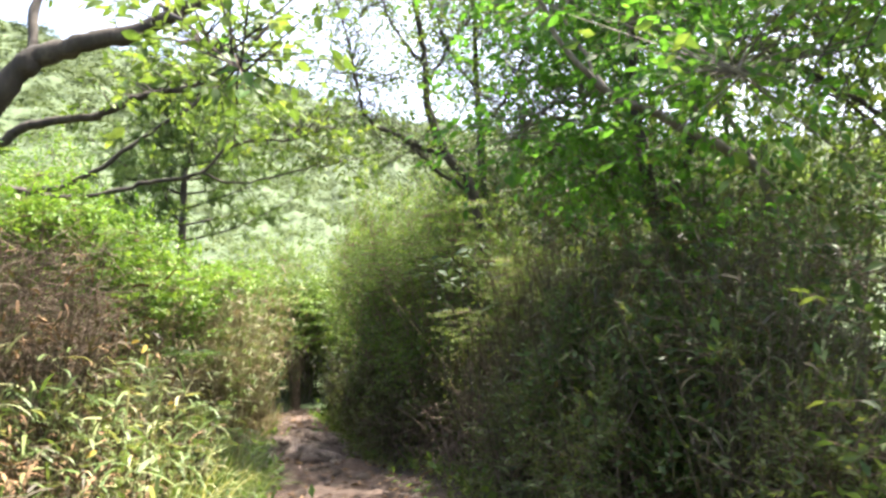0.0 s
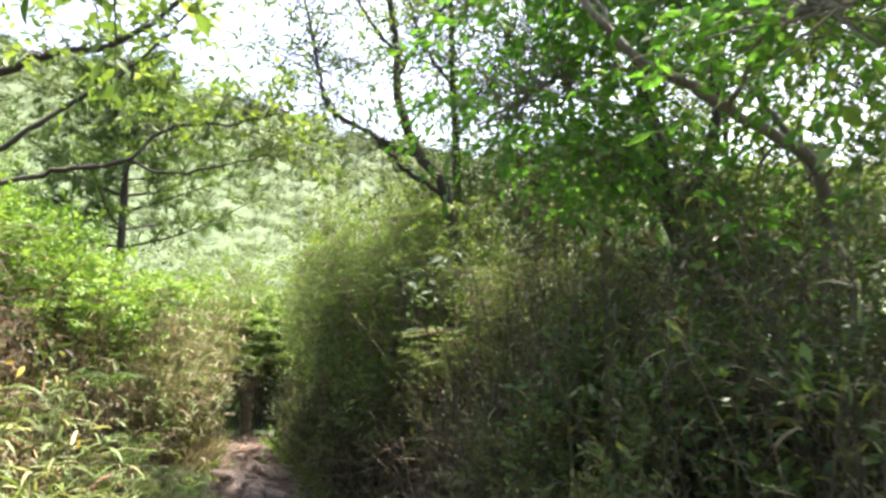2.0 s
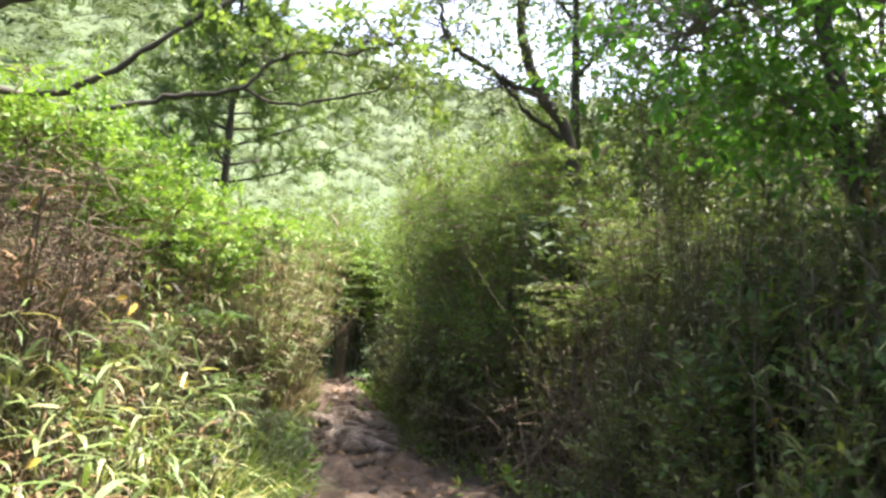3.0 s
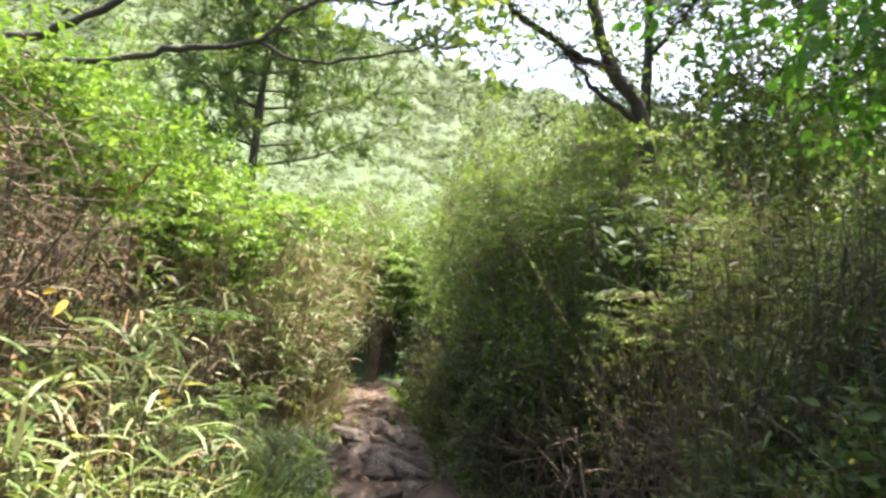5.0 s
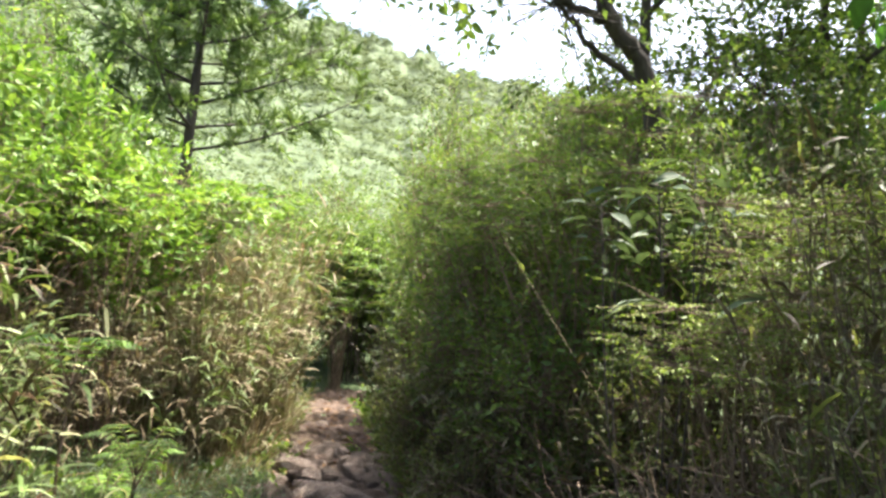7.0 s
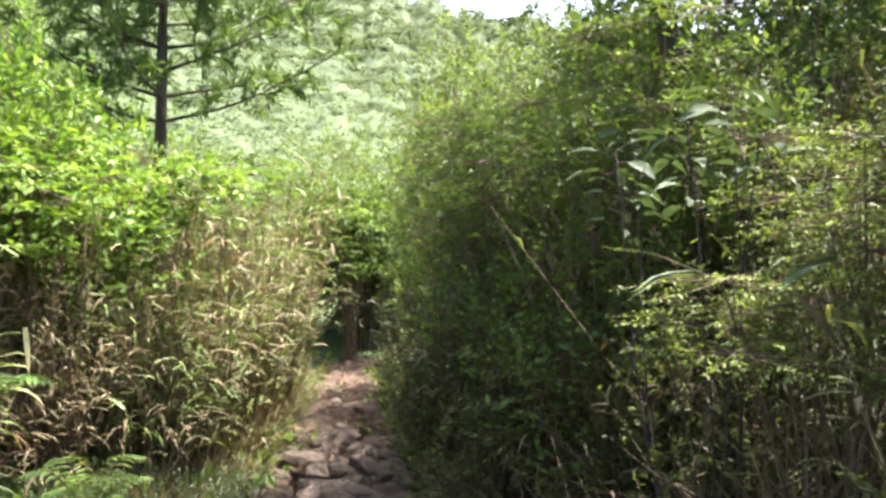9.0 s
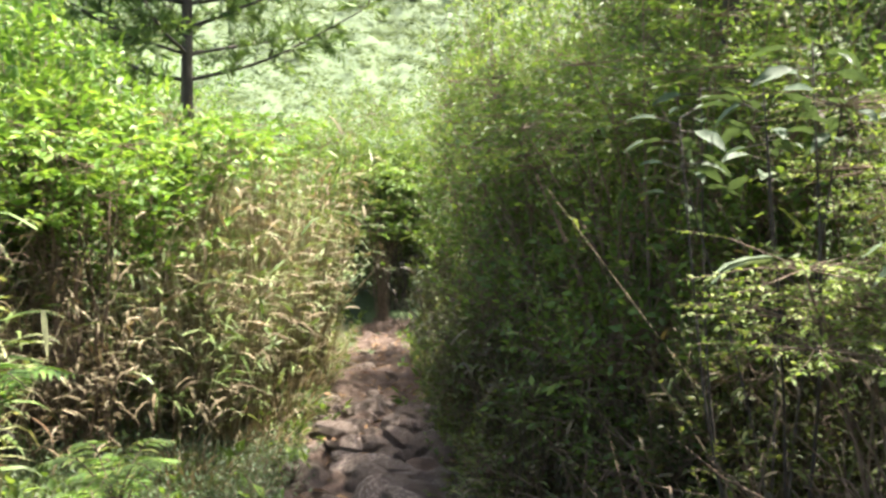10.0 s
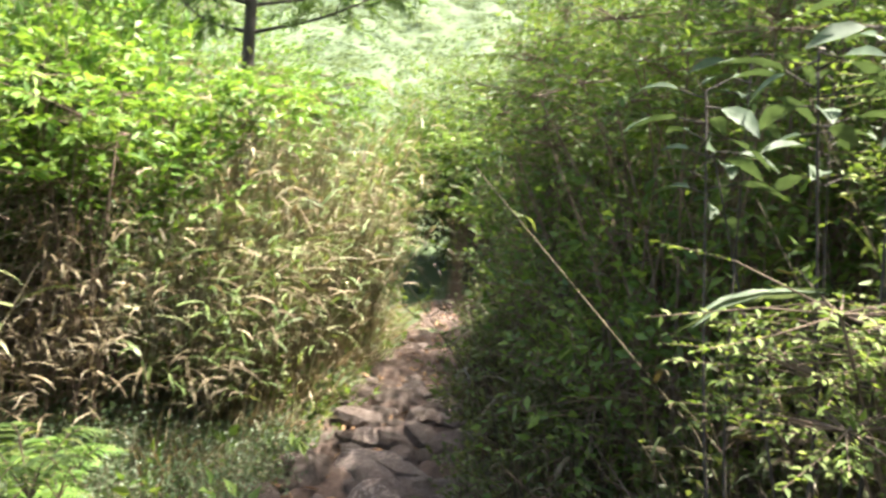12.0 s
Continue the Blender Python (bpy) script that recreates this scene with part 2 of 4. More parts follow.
def put_sticks(buf, a, b, ra, rb):
    """Many straight three-sided twigs from a to b."""
    d = unit(b - a)
    s = unit(np.cross(d, np.where(np.abs(d[:, 2:]) > 0.9, [[1.0, 0, 0]], [[0, 0, 1.0]])))
    u = np.cross(d, s)
    ra, rb = np.broadcast_to(ra, len(a)), np.broadcast_to(rb, len(a))
    rings = []
    for base, rad in ((a, ra), (b, rb)):
        for ang in (0, 2.094, 4.189):
            rings.append(base + (s * math.cos(ang) + u * math.sin(ang)) * rad[:, None])
    v = np.stack(rings, 1)
    f = np.array([(0, 1, 4), (0, 4, 3), (1, 2, 5), (1, 5, 4), (2, 0, 3), (2, 3, 5)])
    buf.add(v, f[None] + (np.arange(len(a)) * 6)[:, None, None])


def curve_points(pts, per=5):
    """A smooth line through a few points."""
    p = np.array(pts, float)
    p = np.vstack([2 * p[0] - p[1], p, 2 * p[-1] - p[-2]])
    out = []
    for i in range(1, len(p) - 2):
        for s in np.linspace(0, 1, per, endpoint=False):
            a, b, c, d = p[i - 1], p[i], p[i + 1], p[i + 2]
            out.append(0.5 * (2 * b + (c - a) * s + (2 * a - 5 * b + 4 * c - d) * s * s + (3 * b - a - 3 * c + d) * s**3))
    out.append(p[-2])
    return np.array(out)


def put_tube(buf, line, r0, r1, sides=7, knobs=0.12, wander=0.0):
    """A tapered, slightly knobbly limb along a line; returns the line."""
    p = np.array(line, float)
    n = len(p)
    if wander:
        p[1:-1] += R.normal(0, wander, (n - 2, 3))
    d = unit(np.gradient(p, axis=0))
    ref = np.array([0.31, 0.83, 0.46])
    s = unit(np.cross(d, ref))
    u = np.cross(d, s)
    rad = np.linspace(r0, r1, n) * (1 + R.normal(0, knobs, n))
    ang = np.linspace(0, 2 * np.pi, sides, endpoint=False)
    rr = rad[:, None] * (1 + R.normal(0, knobs * 0.6, (n, sides)))
    v = p[:, None] + (s[:, None] * np.cos(ang)[None, :, None] + u[:, None] * np.sin(ang)[None, :, None]) * rr[:, :, None]
    i, j = np.meshgrid(np.arange(n - 1), np.arange(sides), indexing="ij")
    a, b = i * sides + j, i * sides + (j + 1) % sides
    c, e = a + sides, b + sides
    f = np.concatenate([np.stack([a, b, e], -1).reshape(-1, 3), np.stack([a, e, c], -1).reshape(-1, 3)])
    tip = n * sides
    cap = [(tip - sides + k, tip - sides + (k + 1) % sides, tip) for k in range(sides)]
    buf.add(np.vstack([v.reshape(-1, 3), p[-1:] + d[-1:] * r1]), np.vstack([f, np.array(cap)]))
    return p


def put_sprays(leaves, twigs, at, ahead, reach, per, length, width, shape=DIAMOND, droop=0.15, flat=0.5, thick=0.0025):
    """Leafy twigs: from each place a twig of that reach, with leaves to both sides and one at its tip."""
    n = len(at)
    ahead = unit(ahead)
    reach = np.broadcast_to(reach, n)
    end = at + ahead * reach[:, None] - UP * (reach * droop)[:, None]
    if twigs is not None:
        put_sticks(twigs, at, end, thick, thick * 0.5)
    s = (np.arange(per) + 0.6) / per
    base = at[:, None] + (end - at)[:, None] * s[None, :, None]
    side = unit(np.cross(ahead, UP + R.normal(0, 0.35, (n, 3))))
    sign = np.where(np.arange(per) % 2, 1.0, -1.0)
    out = ahead[:, None] * 0.55 + side[:, None] * sign[None, :, None] * 0.8 + R.normal(0, 0.3, (n, per, 3))
    out[:, -1] = ahead + R.normal(0, 0.2, (n, 3))
    out[..., 2] -= droop
    nrm = UP * flat + R.normal(0, 0.5, (n, per, 3))
    k = n * per
    size = R.uniform(0.6, 1.25, k)
    put_leaves(leaves, shape, base.reshape(k, 3), out.reshape(k, 3), nrm.reshape(k, 3), length * size, width * size)


def put_blades(buf, at, lean, length, width, droop=1.0):
    """Arching grass blades, four lengths each."""
    n = len(at)
    length, width = np.broadcast_to(length, n), np.broadcast_to(width, n)
    d = unit(lean)
    side = unit(np.cross(d, UP + R.normal(0, 0.3, (n, 3))))
    p, rows = at.copy(), []
    steps = 4
    for k in range(steps + 1):
        w = width * (0.75, 1.0, 0.85, 0.5, 0.0)[k]
        if k < steps:
            rows += [p + side * w[:, None] / 2, p - side * w[:, None] / 2]
        else:
            rows.append(p)
        p = p + d * (length / steps)[:, None]
        d = d.copy()
        d[:, 2] -= droop * (0.12 + 0.16 * k) * R.uniform(0.5, 1.4, n)
        d = unit(d)
    v = np.stack(rows, 1)
    f = np.array([(0, 1, 3), (0, 3, 2), (2, 3, 5), (2, 5, 4), (4, 5, 7), (4, 7, 6), (6, 7, 8)])
    buf.add(v, f[None] + (np.arange(n) * 9)[:, None, None])


# ---- terrain ----
def smooth(a, b, x):
    t = np.clip((x - a) / (b - a), 0, 1)
    return t * t * (3 - 2 * t)


def path_mid(y):
    """Where the trail's middle lies, and half its width."""
    y = np.asarray(y, float)
    mid = np.interp(y, [-8, -2, 1, 3, 4.2, 5.3, 6.2, 7.8, 10.5, 12, 14, 17], [0.05, 0.0, 0.2, 0.12, -0.2, -0.4, -0.4, -0.5, -0.72, -0.78, -0.55, -0.3])
    half = np.interp(y, [-8, 1, 3, 4.2, 5.3, 7.8, 11, 14], [0.6, 0.65, 0.72, 0.52, 0.5, 0.44, 0.38, 0.3])
    return mid, half


def waves(x, y):
    return (np.sin(x * 1.7 + 1.3 * np.sin(y * 0.9)) * np.cos(y * 1.3 + 0.8 * np.sin(x * 1.1)) * 0.5
            + np.sin(x * 4.1 + y * 2.3) * np.cos(y * 3.7 - x * 1.9) * 0.25 + np.sin(x * 9.3 - y * 5.1) * np.sin(y * 8.7 + x * 3.3) * 0.12)


def height(x, y):
    """The ground: a trail between two banks, then the hillside."""
    x, y = np.asarray(x, float), np.asarray(y, float)
    mid, half = path_mid(y)
    off = x - mid
    base = np.interp(y, [-10, -5, -1, 2, 4, 12, 16], [-0.42, -0.36, -0.22, -0.12, -0.1, -0.16, -0.05])
    left = smooth(0, 1, np.clip((-off - half) / 2.2, 0, 1)) * 0.38 + np.clip(-off - half - 2.2, 0, 12) * 0.12
    right = smooth(0, 1, np.clip((off - half) / 2.5, 0, 1)) * 0.3 + np.clip(off - half - 2.5, 0, 12) * 0.06
    near = base + left + right + waves(x, y) * 0.06
    d = np.hypot(x, y) + 1e-6
    az = np.degrees(np.arctan2(x, y))
    ridge = np.interp(az, [-180, -110, -60, -20, -4, 2.4, 9, 20, 40, 90, 130, 180], [2, 6, 16, 20.5, 18.0, 16.3, 15.3, 14.0, 12, 8, 3, 2])
    ridge = ridge + 0.25 * np.sin(az * 1.9) + 0.12 * np.sin(az * 6.1 + 1)
    e = 0.06 + 0.94 * np.clip((d - 13) / 247, 0, 1) ** 0.45
    far = d * np.tan(np.radians(ridge * e)) + waves(x * 0.09, y * 0.09) * np.clip((d - 20) * 0.03, 0, 3)
    far = np.where(d > 262, far - (d - 262) * 0.45, far)
    s = smooth(12, 17, d)
    return near * (1 - s) + far * s


def spot(x, y):
    return float(height(x, y))


def build_ground():
    n = 230
    u = np.linspace(-1, 1, n)
    c = np.sinh(u * 5.2) / np.sinh(5.2) * 420
    x, y = np.meshgrid(c, c + 4.0, indexing="ij")
    mid, half = path_mid(y)
    sunk = 0.035 * (np.abs(x - mid) < half) * (y < 16) * (y > -8)
    z = height(x, y) - sunk
    b = Buf()
    i, j = np.meshgrid(np.arange(n - 1), np.arange(n - 1), indexing="ij")
    a = i * n + j
    f = np.concatenate([np.stack([a, a + n, a + n + 1], -1).reshape(-1, 3), np.stack([a, a + n + 1, a + 1], -1).reshape(-1, 3)])
    b.add(np.stack([x, y, z], -1), f)
    tagged(new("ground", b.mesh("ground", EARTH, True)), "dark forest earth rising into a green hillside", "ground", "", "structure")


def build_path():
    ny, nx = 420, 26
    y = np.linspace(-8, 13.0, ny)
    u = np.linspace(-1, 1, nx)
    mid, half = path_mid(y)
    edge = 1 + 0.12 * np.sin(y * 3.1) + 0.08 * np.sin(y * 7.7 + 1)
    x = mid[:, None] + u[None] * (half * edge)[:, None]
    yy = np.repeat(y[:, None], nx, 1)
    z = height(x, yy)
    rough = np.array([[noise.fractal(Vector((x[i, j] * 3, yy[i, j] * 3, 0)), 0.8, 2.1, 4) for j in range(nx)] for i in range(ny)])
    z += 0.012 + rough * 0.1 * (1 - 0.8 * np.abs(u)[None] ** 4) - 0.03 * (np.abs(u)[None] > 0.97)
    b = Buf()
    i, j = np.meshgrid(np.arange(ny - 1), np.arange(nx - 1), indexing="ij")
    a = i * nx + j
    f = np.concatenate([np.stack([a, a + 1, a + nx + 1], -1).reshape(-1, 3), np.stack([a, a + nx + 1, a + nx], -1).reshape(-1, 3)])
    b.add(np.stack([x, yy, z], -1), f)
    return tagged(new("path", b.mesh("path", DIRT, True)), "narrow reddish dirt trail strewn with stones", "path", "", "structure")


build_ground()
trail = build_path()


# ---- hillside cover ----
def build_hill_cover():
    """Shrubs and tree crowns all over the slope, past counting."""
    leaves = Buf()
    n = 17000
    d = 15 + (262 - 15) * R.random(n) ** 0.95
    az = np.radians(R.uniform(-34, 38, n))
    x, y = d * np.sin(az), d * np.cos(az)
    z = height(x, y)
    lump = waves(x * 0.15, y * 0.15)
    size = np.clip(d * 0.0095, 0.4, 1.9) * R.uniform(0.6, 1.4, n) * (1 + 0.5 * lump) * np.where(R.random(n) < 0.06, 1.6, 1.0)
    per = 18
    off = R.normal(0, 1, (n, per, 3))
    off[..., 2] = np.abs(off[..., 2]) * 0.7
    off = unit(off)
    at = np.stack([x, y, z], -1)[:, None] + off * (R.uniform(0.3, 1.0, (n, per, 1)) * size[:, None, None]) * np.array([1, 1, 0.8])
    k = n * per
    nrm = (off * 0.4 + R.normal(0, 0.12, (n, per, 3)) + np.array([0.1, -0.25, 0.8])).reshape(k, 3)
    ahead = R.normal(0, 1, (k, 3))
    ahead = ahead - nrm * (ahead * nrm).sum(-1, keepdims=True) / (nrm * nrm).sum(-1, keepdims=True)
    sz = np.repeat(size, per) * R.uniform(0.25, 0.45, k)
    put_leaves(leaves, DIAMOND, at.reshape(k, 3), ahead, nrm, sz, sz * 0.85)
    tagged(new("hillside_shrubs", leaves.mesh("hillside_shrubs", LEAF_FAR)), "pale green shrubs and trees covering a hillside", "shrubs", "", "stuff")


build_hill_cover()


# ---- plants ----
def shrub(x, y, rx, ry, h, leaf, n, length, width, label, group="", wood=TWIG, lobes=11, name="shrub", low=0.12, reach=(0.14, 0.3), per=7, shape=DIAMOND, hang=0.15, arch=0.0, tight=1.0):
    """A many-stemmed shrub with an uneven, clumpy outline."""
    z = spot(x, y)
    root = thing(name, x, y, z, label, "shrub", group)
    twigs, leaves = Buf(), Buf()
    ang = R.uniform(0, 2 * np.pi, lobes)
    rad = np.sqrt(R.uniform(0.1, 1, lobes)) * 0.72
    lift = R.uniform(max(low + 0.12, arch + 0.16), 0.9, lobes)
    bulge = np.sqrt(np.clip(1.15 - (2 * lift - 0.95) ** 2, 0.15, 1))
    c = np.stack([x + rx * rad * np.cos(ang) * bulge, y + ry * rad * np.sin(ang) * bulge, z + h * lift], -1)
    c[0] = (x, y, z + 0.86 * h)
    for q in c:
        a0 = np.array([x + R.normal(0, 0.12), y + R.normal(0, 0.12), z - 0.03])
        m = (a0 + q) / 2 + np.array([R.normal(0, 0.1), R.normal(0, 0.1), 0.12 * h])
        one = Buf()
        put_tube(one, curve_points([a0, m, q], 4), 0.005 + 0.0035 * h, 0.003, 5, 0.1)
        part("stem", one, wood, root)
    m = max(n // per, 8)
    who = R.integers(0, lobes, m)
    spread = np.array([rx, ry, h * 0.5 * (1 if tight == 1 else 0.55)]) * 0.42 * tight
    at = c[who] + np.clip(R.normal(0, 0.62, (m, 3)), -1.25, 1.25) * spread
    at[:, 2] = np.maximum(at[:, 2], z + low * h * (R.random(m) if not arch else 1.0) + 0.05)
    if not arch:
        # a domed envelope, drawn in towards the top and the foot
        rel = (at[:, 2] - z) / h
        env = np.sqrt(np.clip(1.02 - ((rel - 0.48) / 0.62) ** 2, 0.04, 1)) * R.uniform(0.8, 1.18, m)
        far_out = np.hypot((at[:, 0] - x) / rx, (at[:, 1] - y) / ry) + 1e-6
        pull = np.minimum(1.0, env / far_out)
        at[:, 0], at[:, 1] = x + (at[:, 0] - x) * pull, y + (at[:, 1] - y) * pull
    out = unit(at - np.array([x, y, z + h * 0.35])) * 0.7 + UP * 0.35 + R.normal(0, 0.45, (m, 3))
    some = R.random(m) < 0.4
    put_sticks(twigs, c[who][some] + R.normal(0, 0.03, (some.sum(), 3)), at[some], 0.004, 0.002)
    put_sprays(leaves, twigs, at, out, R.uniform(*reach, m), per, length, width, shape, hang)
    part("twigs", twigs, wood, root)
    part("foliage", leaves, leaf, root)
    return root


def layered_shrub(x, y, rx, ry, z0, z1, pads, leaf, length, width, label, group="", wood=TWIG, spread=0.3, twigs_each=16, per=9, category="shrub", lean=(0.0, 0.0)):
    """Thin stems that carry flat, spreading sprays of small leaves in tiers."""
    z = spot(x, y)
    root = thing("shrub", x, y, z, label, category, group)
    twigs, leaves = Buf(), Buf()
    for k in range(pads):
        a, q = R.uniform(0, 2 * np.pi), math.sqrt(R.random())
        c = np.array([x + lean[0] + rx * q * math.cos(a), y + lean[1] + ry * q * math.sin(a), z + z0 + (z1 - z0) * (k + R.random()) / pads])
        foot = np.array([x + R.normal(0, 0.07), y + R.normal(0, 0.07), z - 0.03])
        mid = foot + (c - foot) * np.array([0.35, 0.35, 0.6]) + R.normal(0, 0.04, 3)
        one = Buf()
        put_tube(one, curve_points([foot, mid, c], 4), 0.007, 0.003, 5, 0.1)
        part("stem", one, wood, root)
        b = R.uniform(0, 2 * np.pi, twigs_each)
        out = np.stack([np.cos(b), np.sin(b), R.normal(0.08, 0.14, twigs_each)], -1)
        s = spread * R.uniform(0.0, 0.75, twigs_each)
        at = c + out * s[:, None] + R.normal(0, 0.015, (twigs_each, 3))
        put_sticks(twigs, np.repeat(c[None], twigs_each, 0), at, 0.003, 0.002)
        put_sprays(leaves, twigs, at, out, spread * R.uniform(0.4, 0.8, twigs_each), per, length, width, DIAMOND, 0.12, 1.8, 0.0018)
    part("twigs", twigs, wood, root)
    part("foliage", leaves, leaf, root)
    return root


def grass_tuft(x, y, r, n, length, width, label, group="", material=BLADE, lean=(0, 0), droop=1.0, category="grass", name="grass_tuft"):
    z = spot(x, y)
    root = thing(name, x, y, z, label, category, group)
    b = Buf()
    a, q = R.uniform(0, 2 * np.pi, n), np.sqrt(R.random(n)) * r
    px, py = x + q * np.cos(a), y + q * np.sin(a)
    at = np.stack([px, py, height(px, py) - 0.02], -1)
    d = np.stack([np.cos(a) * 0.45 * q / r + lean[0], np.sin(a) * 0.45 * q / r + lean[1], np.full(n, 1.0)], -1) + R.normal(0, 0.22, (n, 3))
    put_blades(b, at, d, length * R.uniform(0.45, 1.15, n), width * R.uniform(0.6, 1.3, n), droop)
    part("blades", b, material, root)
    return root


def cane_grass(x, y, r, n, h, label, group="", leaf=BLADE, stalk=STRAW, per=7, leaf_len=0.2, leaf_w=0.02, name="bamboo_grass", lean=(0.0, 0.0), second=None, share=0.4, sway=0.14):
    """Upright canes with long narrow leaves, as dwarf bamboo or reed has them."""
    z = spot(x, y)
    root = thing(name, x, y, z, label, "grass", group)
    canes, leaves, others = Buf(), Buf(), Buf()
    a, q = R.uniform(0, 2 * np.pi, n), np.sqrt(R.random(n)) * r
    px, py = x + q * np.cos(a), y + q * np.sin(a)
    at = np.stack([px, py, height(px, py) - 0.02], -1)
    hh = h * R.uniform(0.55, 1.1, n)
    tilt = np.stack([R.normal(0, sway, n) + lean[0], R.normal(0, sway, n) + lean[1], np.ones(n)], -1)
    mid = at + unit(tilt) * (hh * 0.55)[:, None]
    tip = mid + unit(tilt + R.normal(0, 0.16, (n, 3))) * (hh * 0.45)[:, None]
    put_sticks(canes, at, mid, 0.004, 0.0035)
    put_sticks(canes, mid, tip, 0.0035, 0.0015)
    k = n * per
    s = R.uniform(0.25, 1.0, (n, per, 1))
    base = np.where(s < 0.55, at[:, None] + (mid - at)[:, None] * (s / 0.55), mid[:, None] + (tip - mid)[:, None] * ((s - 0.55) / 0.45))
    d = R.normal(0, 1, (n, per, 3))
    d[..., 2] = R.uniform(-0.3, 0.9, (n, per))
    base, d = base.reshape(k, 3), d.reshape(k, 3)
    cut = int(k * share) if second else 0
    pick = R.permutation(k)
    for group_of, target in ((pick[:cut], others), (pick[cut:], leaves)):
        if len(group_of):
            put_blades(target, base[group_of], d[group_of], leaf_len * R.uniform(0.5, 1.3, len(group_of)), leaf_w * R.uniform(0.5, 1.5, len(group_of)), 1.3)
    part("canes", canes, stalk, root)
    part("leaves", leaves, leaf, root)
    part("green_leaves", others, second, root)
    return root


def brush_pile(x, y, r, h, n, label, group="", wood=DEAD, name="dead_brush", spread=0.9, from_z=0.0):
    """A tangle of bare dead twigs."""
    z = spot(x, y)
    root = thing(name, x, y, z, label, "dead brush", group)
    b = Buf()
    a, q = R.uniform(0, 2 * np.pi, n), np.sqrt(R.random(n)) * r
    at = np.stack([x + q * np.cos(a), y + q * np.sin(a), z + from_z + (h - from_z) * R.random(n) ** 1.3 * 0.9], -1)
    d = unit(np.stack([R.normal(0, spread, n), R.normal(0, spread, n), R.normal(0.3, 0.6, n)], -1))
    ln = R.uniform(0.15, 0.7, n)
    mid = at + d * (ln / 2)[:, None]
    end = mid + unit(d + R.normal(0, 0.35, (n, 3))) * (ln / 2)[:, None]
    put_sticks(b, at, mid, 0.0045, 0.0035)
    put_sticks(b, mid, end, 0.0035, 0.001)
    for k in range(9):
        u = R.uniform(0, 2 * np.pi)
        foot = np.array([x + R.normal(0, r * 0.3), y + R.normal(0, r * 0.3), z - 0.02])
        top = np.array([x + math.cos(u) * r * 0.8, y + math.sin(u) * r * 0.8, z + h * R.uniform(0.5, 0.95)])
        one = Buf()
        put_tube(one, curve_points([foot, (foot + top) / 2 + R.normal(0, 0.1, 3), top], 4), 0.012, 0.004, 5)
        part("branch", one, wood, root)
    part("dead_twigs", b, wood, root)
    return root


def fern(x, y, n, length, label, leaf=LEAF_LIME, z=None, group="ferns beside the trail"):
    z0 = spot(x, y) if z is None else z
    root = thing("fern", x, y, z0, label, "fern", group)
    if z is not None:
        stalk = Buf()
        put_tube(stalk, curve_points([(x + 0.03, y, spot(x, y) - 0.03), (x - 0.02, y, (spot(x, y) + z0) / 2), (x, y, z0)], 4), 0.008, 0.005, 6)
        part("stalk", stalk, TWIG, root)
    for k in range(n):
        a = 2 * math.pi * k / n + R.normal(0, 0.3)
        out = np.array([math.cos(a), math.sin(a), 0])
        ln = length * R.uniform(0.7, 1.15)
        line = curve_points([np.array([x, y, z0]), np.array([x, y, z0]) + out * ln * 0.4 + UP * ln * 0.55, np.array([x, y, z0]) + out * ln * 0.85 + UP * ln * 0.5], 7)
        ribs, leaflets = Buf(), Buf()
        put_tube(ribs, line, 0.004, 0.0015, 4, 0.05)
        m = len(line)
        d = unit(np.gradient(line, axis=0))
        for sgn in (-1, 1):
            side = unit(np.cross(d, UP)) * sgn
            w = ln * 0.26 * np.sin(np.linspace(0.35, 3.0, m))
            put_leaves(leaflets, LANCE, line[2:], (side + d * 0.35)[2:], np.repeat(UP[None], m, 0)[2:] + R.normal(0, 0.1, (m - 2, 3)), w[2:], w[2:] * 0.28)
        frond = part("frond", ribs, TWIG, root)
        part("leaflets", leaflets, leaf, frond)
    return root


def broadleaf(x, y, h, spots, length, width, label, leaf=LEAF_BROAD, group=""):
    """A plant of few stems with large oval leaves in whorls at the given tops."""
    z = spot(x, y)
    root = thing("broadleaf_plant", x, y, z, label, "plant", group)
    for top in spots:
        top = np.array(top, float)
        foot = np.array([x + R.normal(0, 0.06), y + R.normal(0, 0.06), z - 0.03])
        stems = Buf()
        put_tube(stems, curve_points([foot, (foot + top) / 2 + R.normal(0, 0.06, 3), top], 5), 0.006, 0.003, 6)
        for k in range(9):
            a = k * 2.4 + R.uniform(0, 0.5)
            d = np.array([math.cos(a), math.sin(a), R.uniform(-0.35, 0.55)])
            base = top - UP * 0.02 * k
            stalk = base + d * 0.07
            put_sticks(stems, base[None], stalk[None], 0.003, 0.002)
            one = Buf()
            s = R.uniform(0.7, 1.15)
            put_leaves(one, OVATE, stalk[None], d[None] - UP * 0.25, (UP + R.normal(0, 0.35, 3))[None], length * s, width * s)
            part("leaf", one, leaf, root)
        part("stem", stems, BARK, root)
    return root


def strap_plant(x, y, z, n, length, width, label, aim=None):
    """A rosette of long, pointed strap leaves."""
    root = thing("strap_leaf_plant", x, y, z, label, "plant")
    for k in range(n):
        a = 2 * math.pi * k / n + R.normal(0, 0.25)
        d = np.array([[math.cos(a), math.sin(a), R.uniform(0.25, 0.8)]])
        if aim is not None:
            d = np.array([aim]) + R.normal(0, 0.15, (1, 3))
        b = Buf()
        put_blades(b, np.array([[x, y, z]]), d, length * R.uniform(0.75, 1.1), width * R.uniform(0.8, 1.2), 0.8)
        part("leaf", b, LEAF_STRAP, root)
    return root


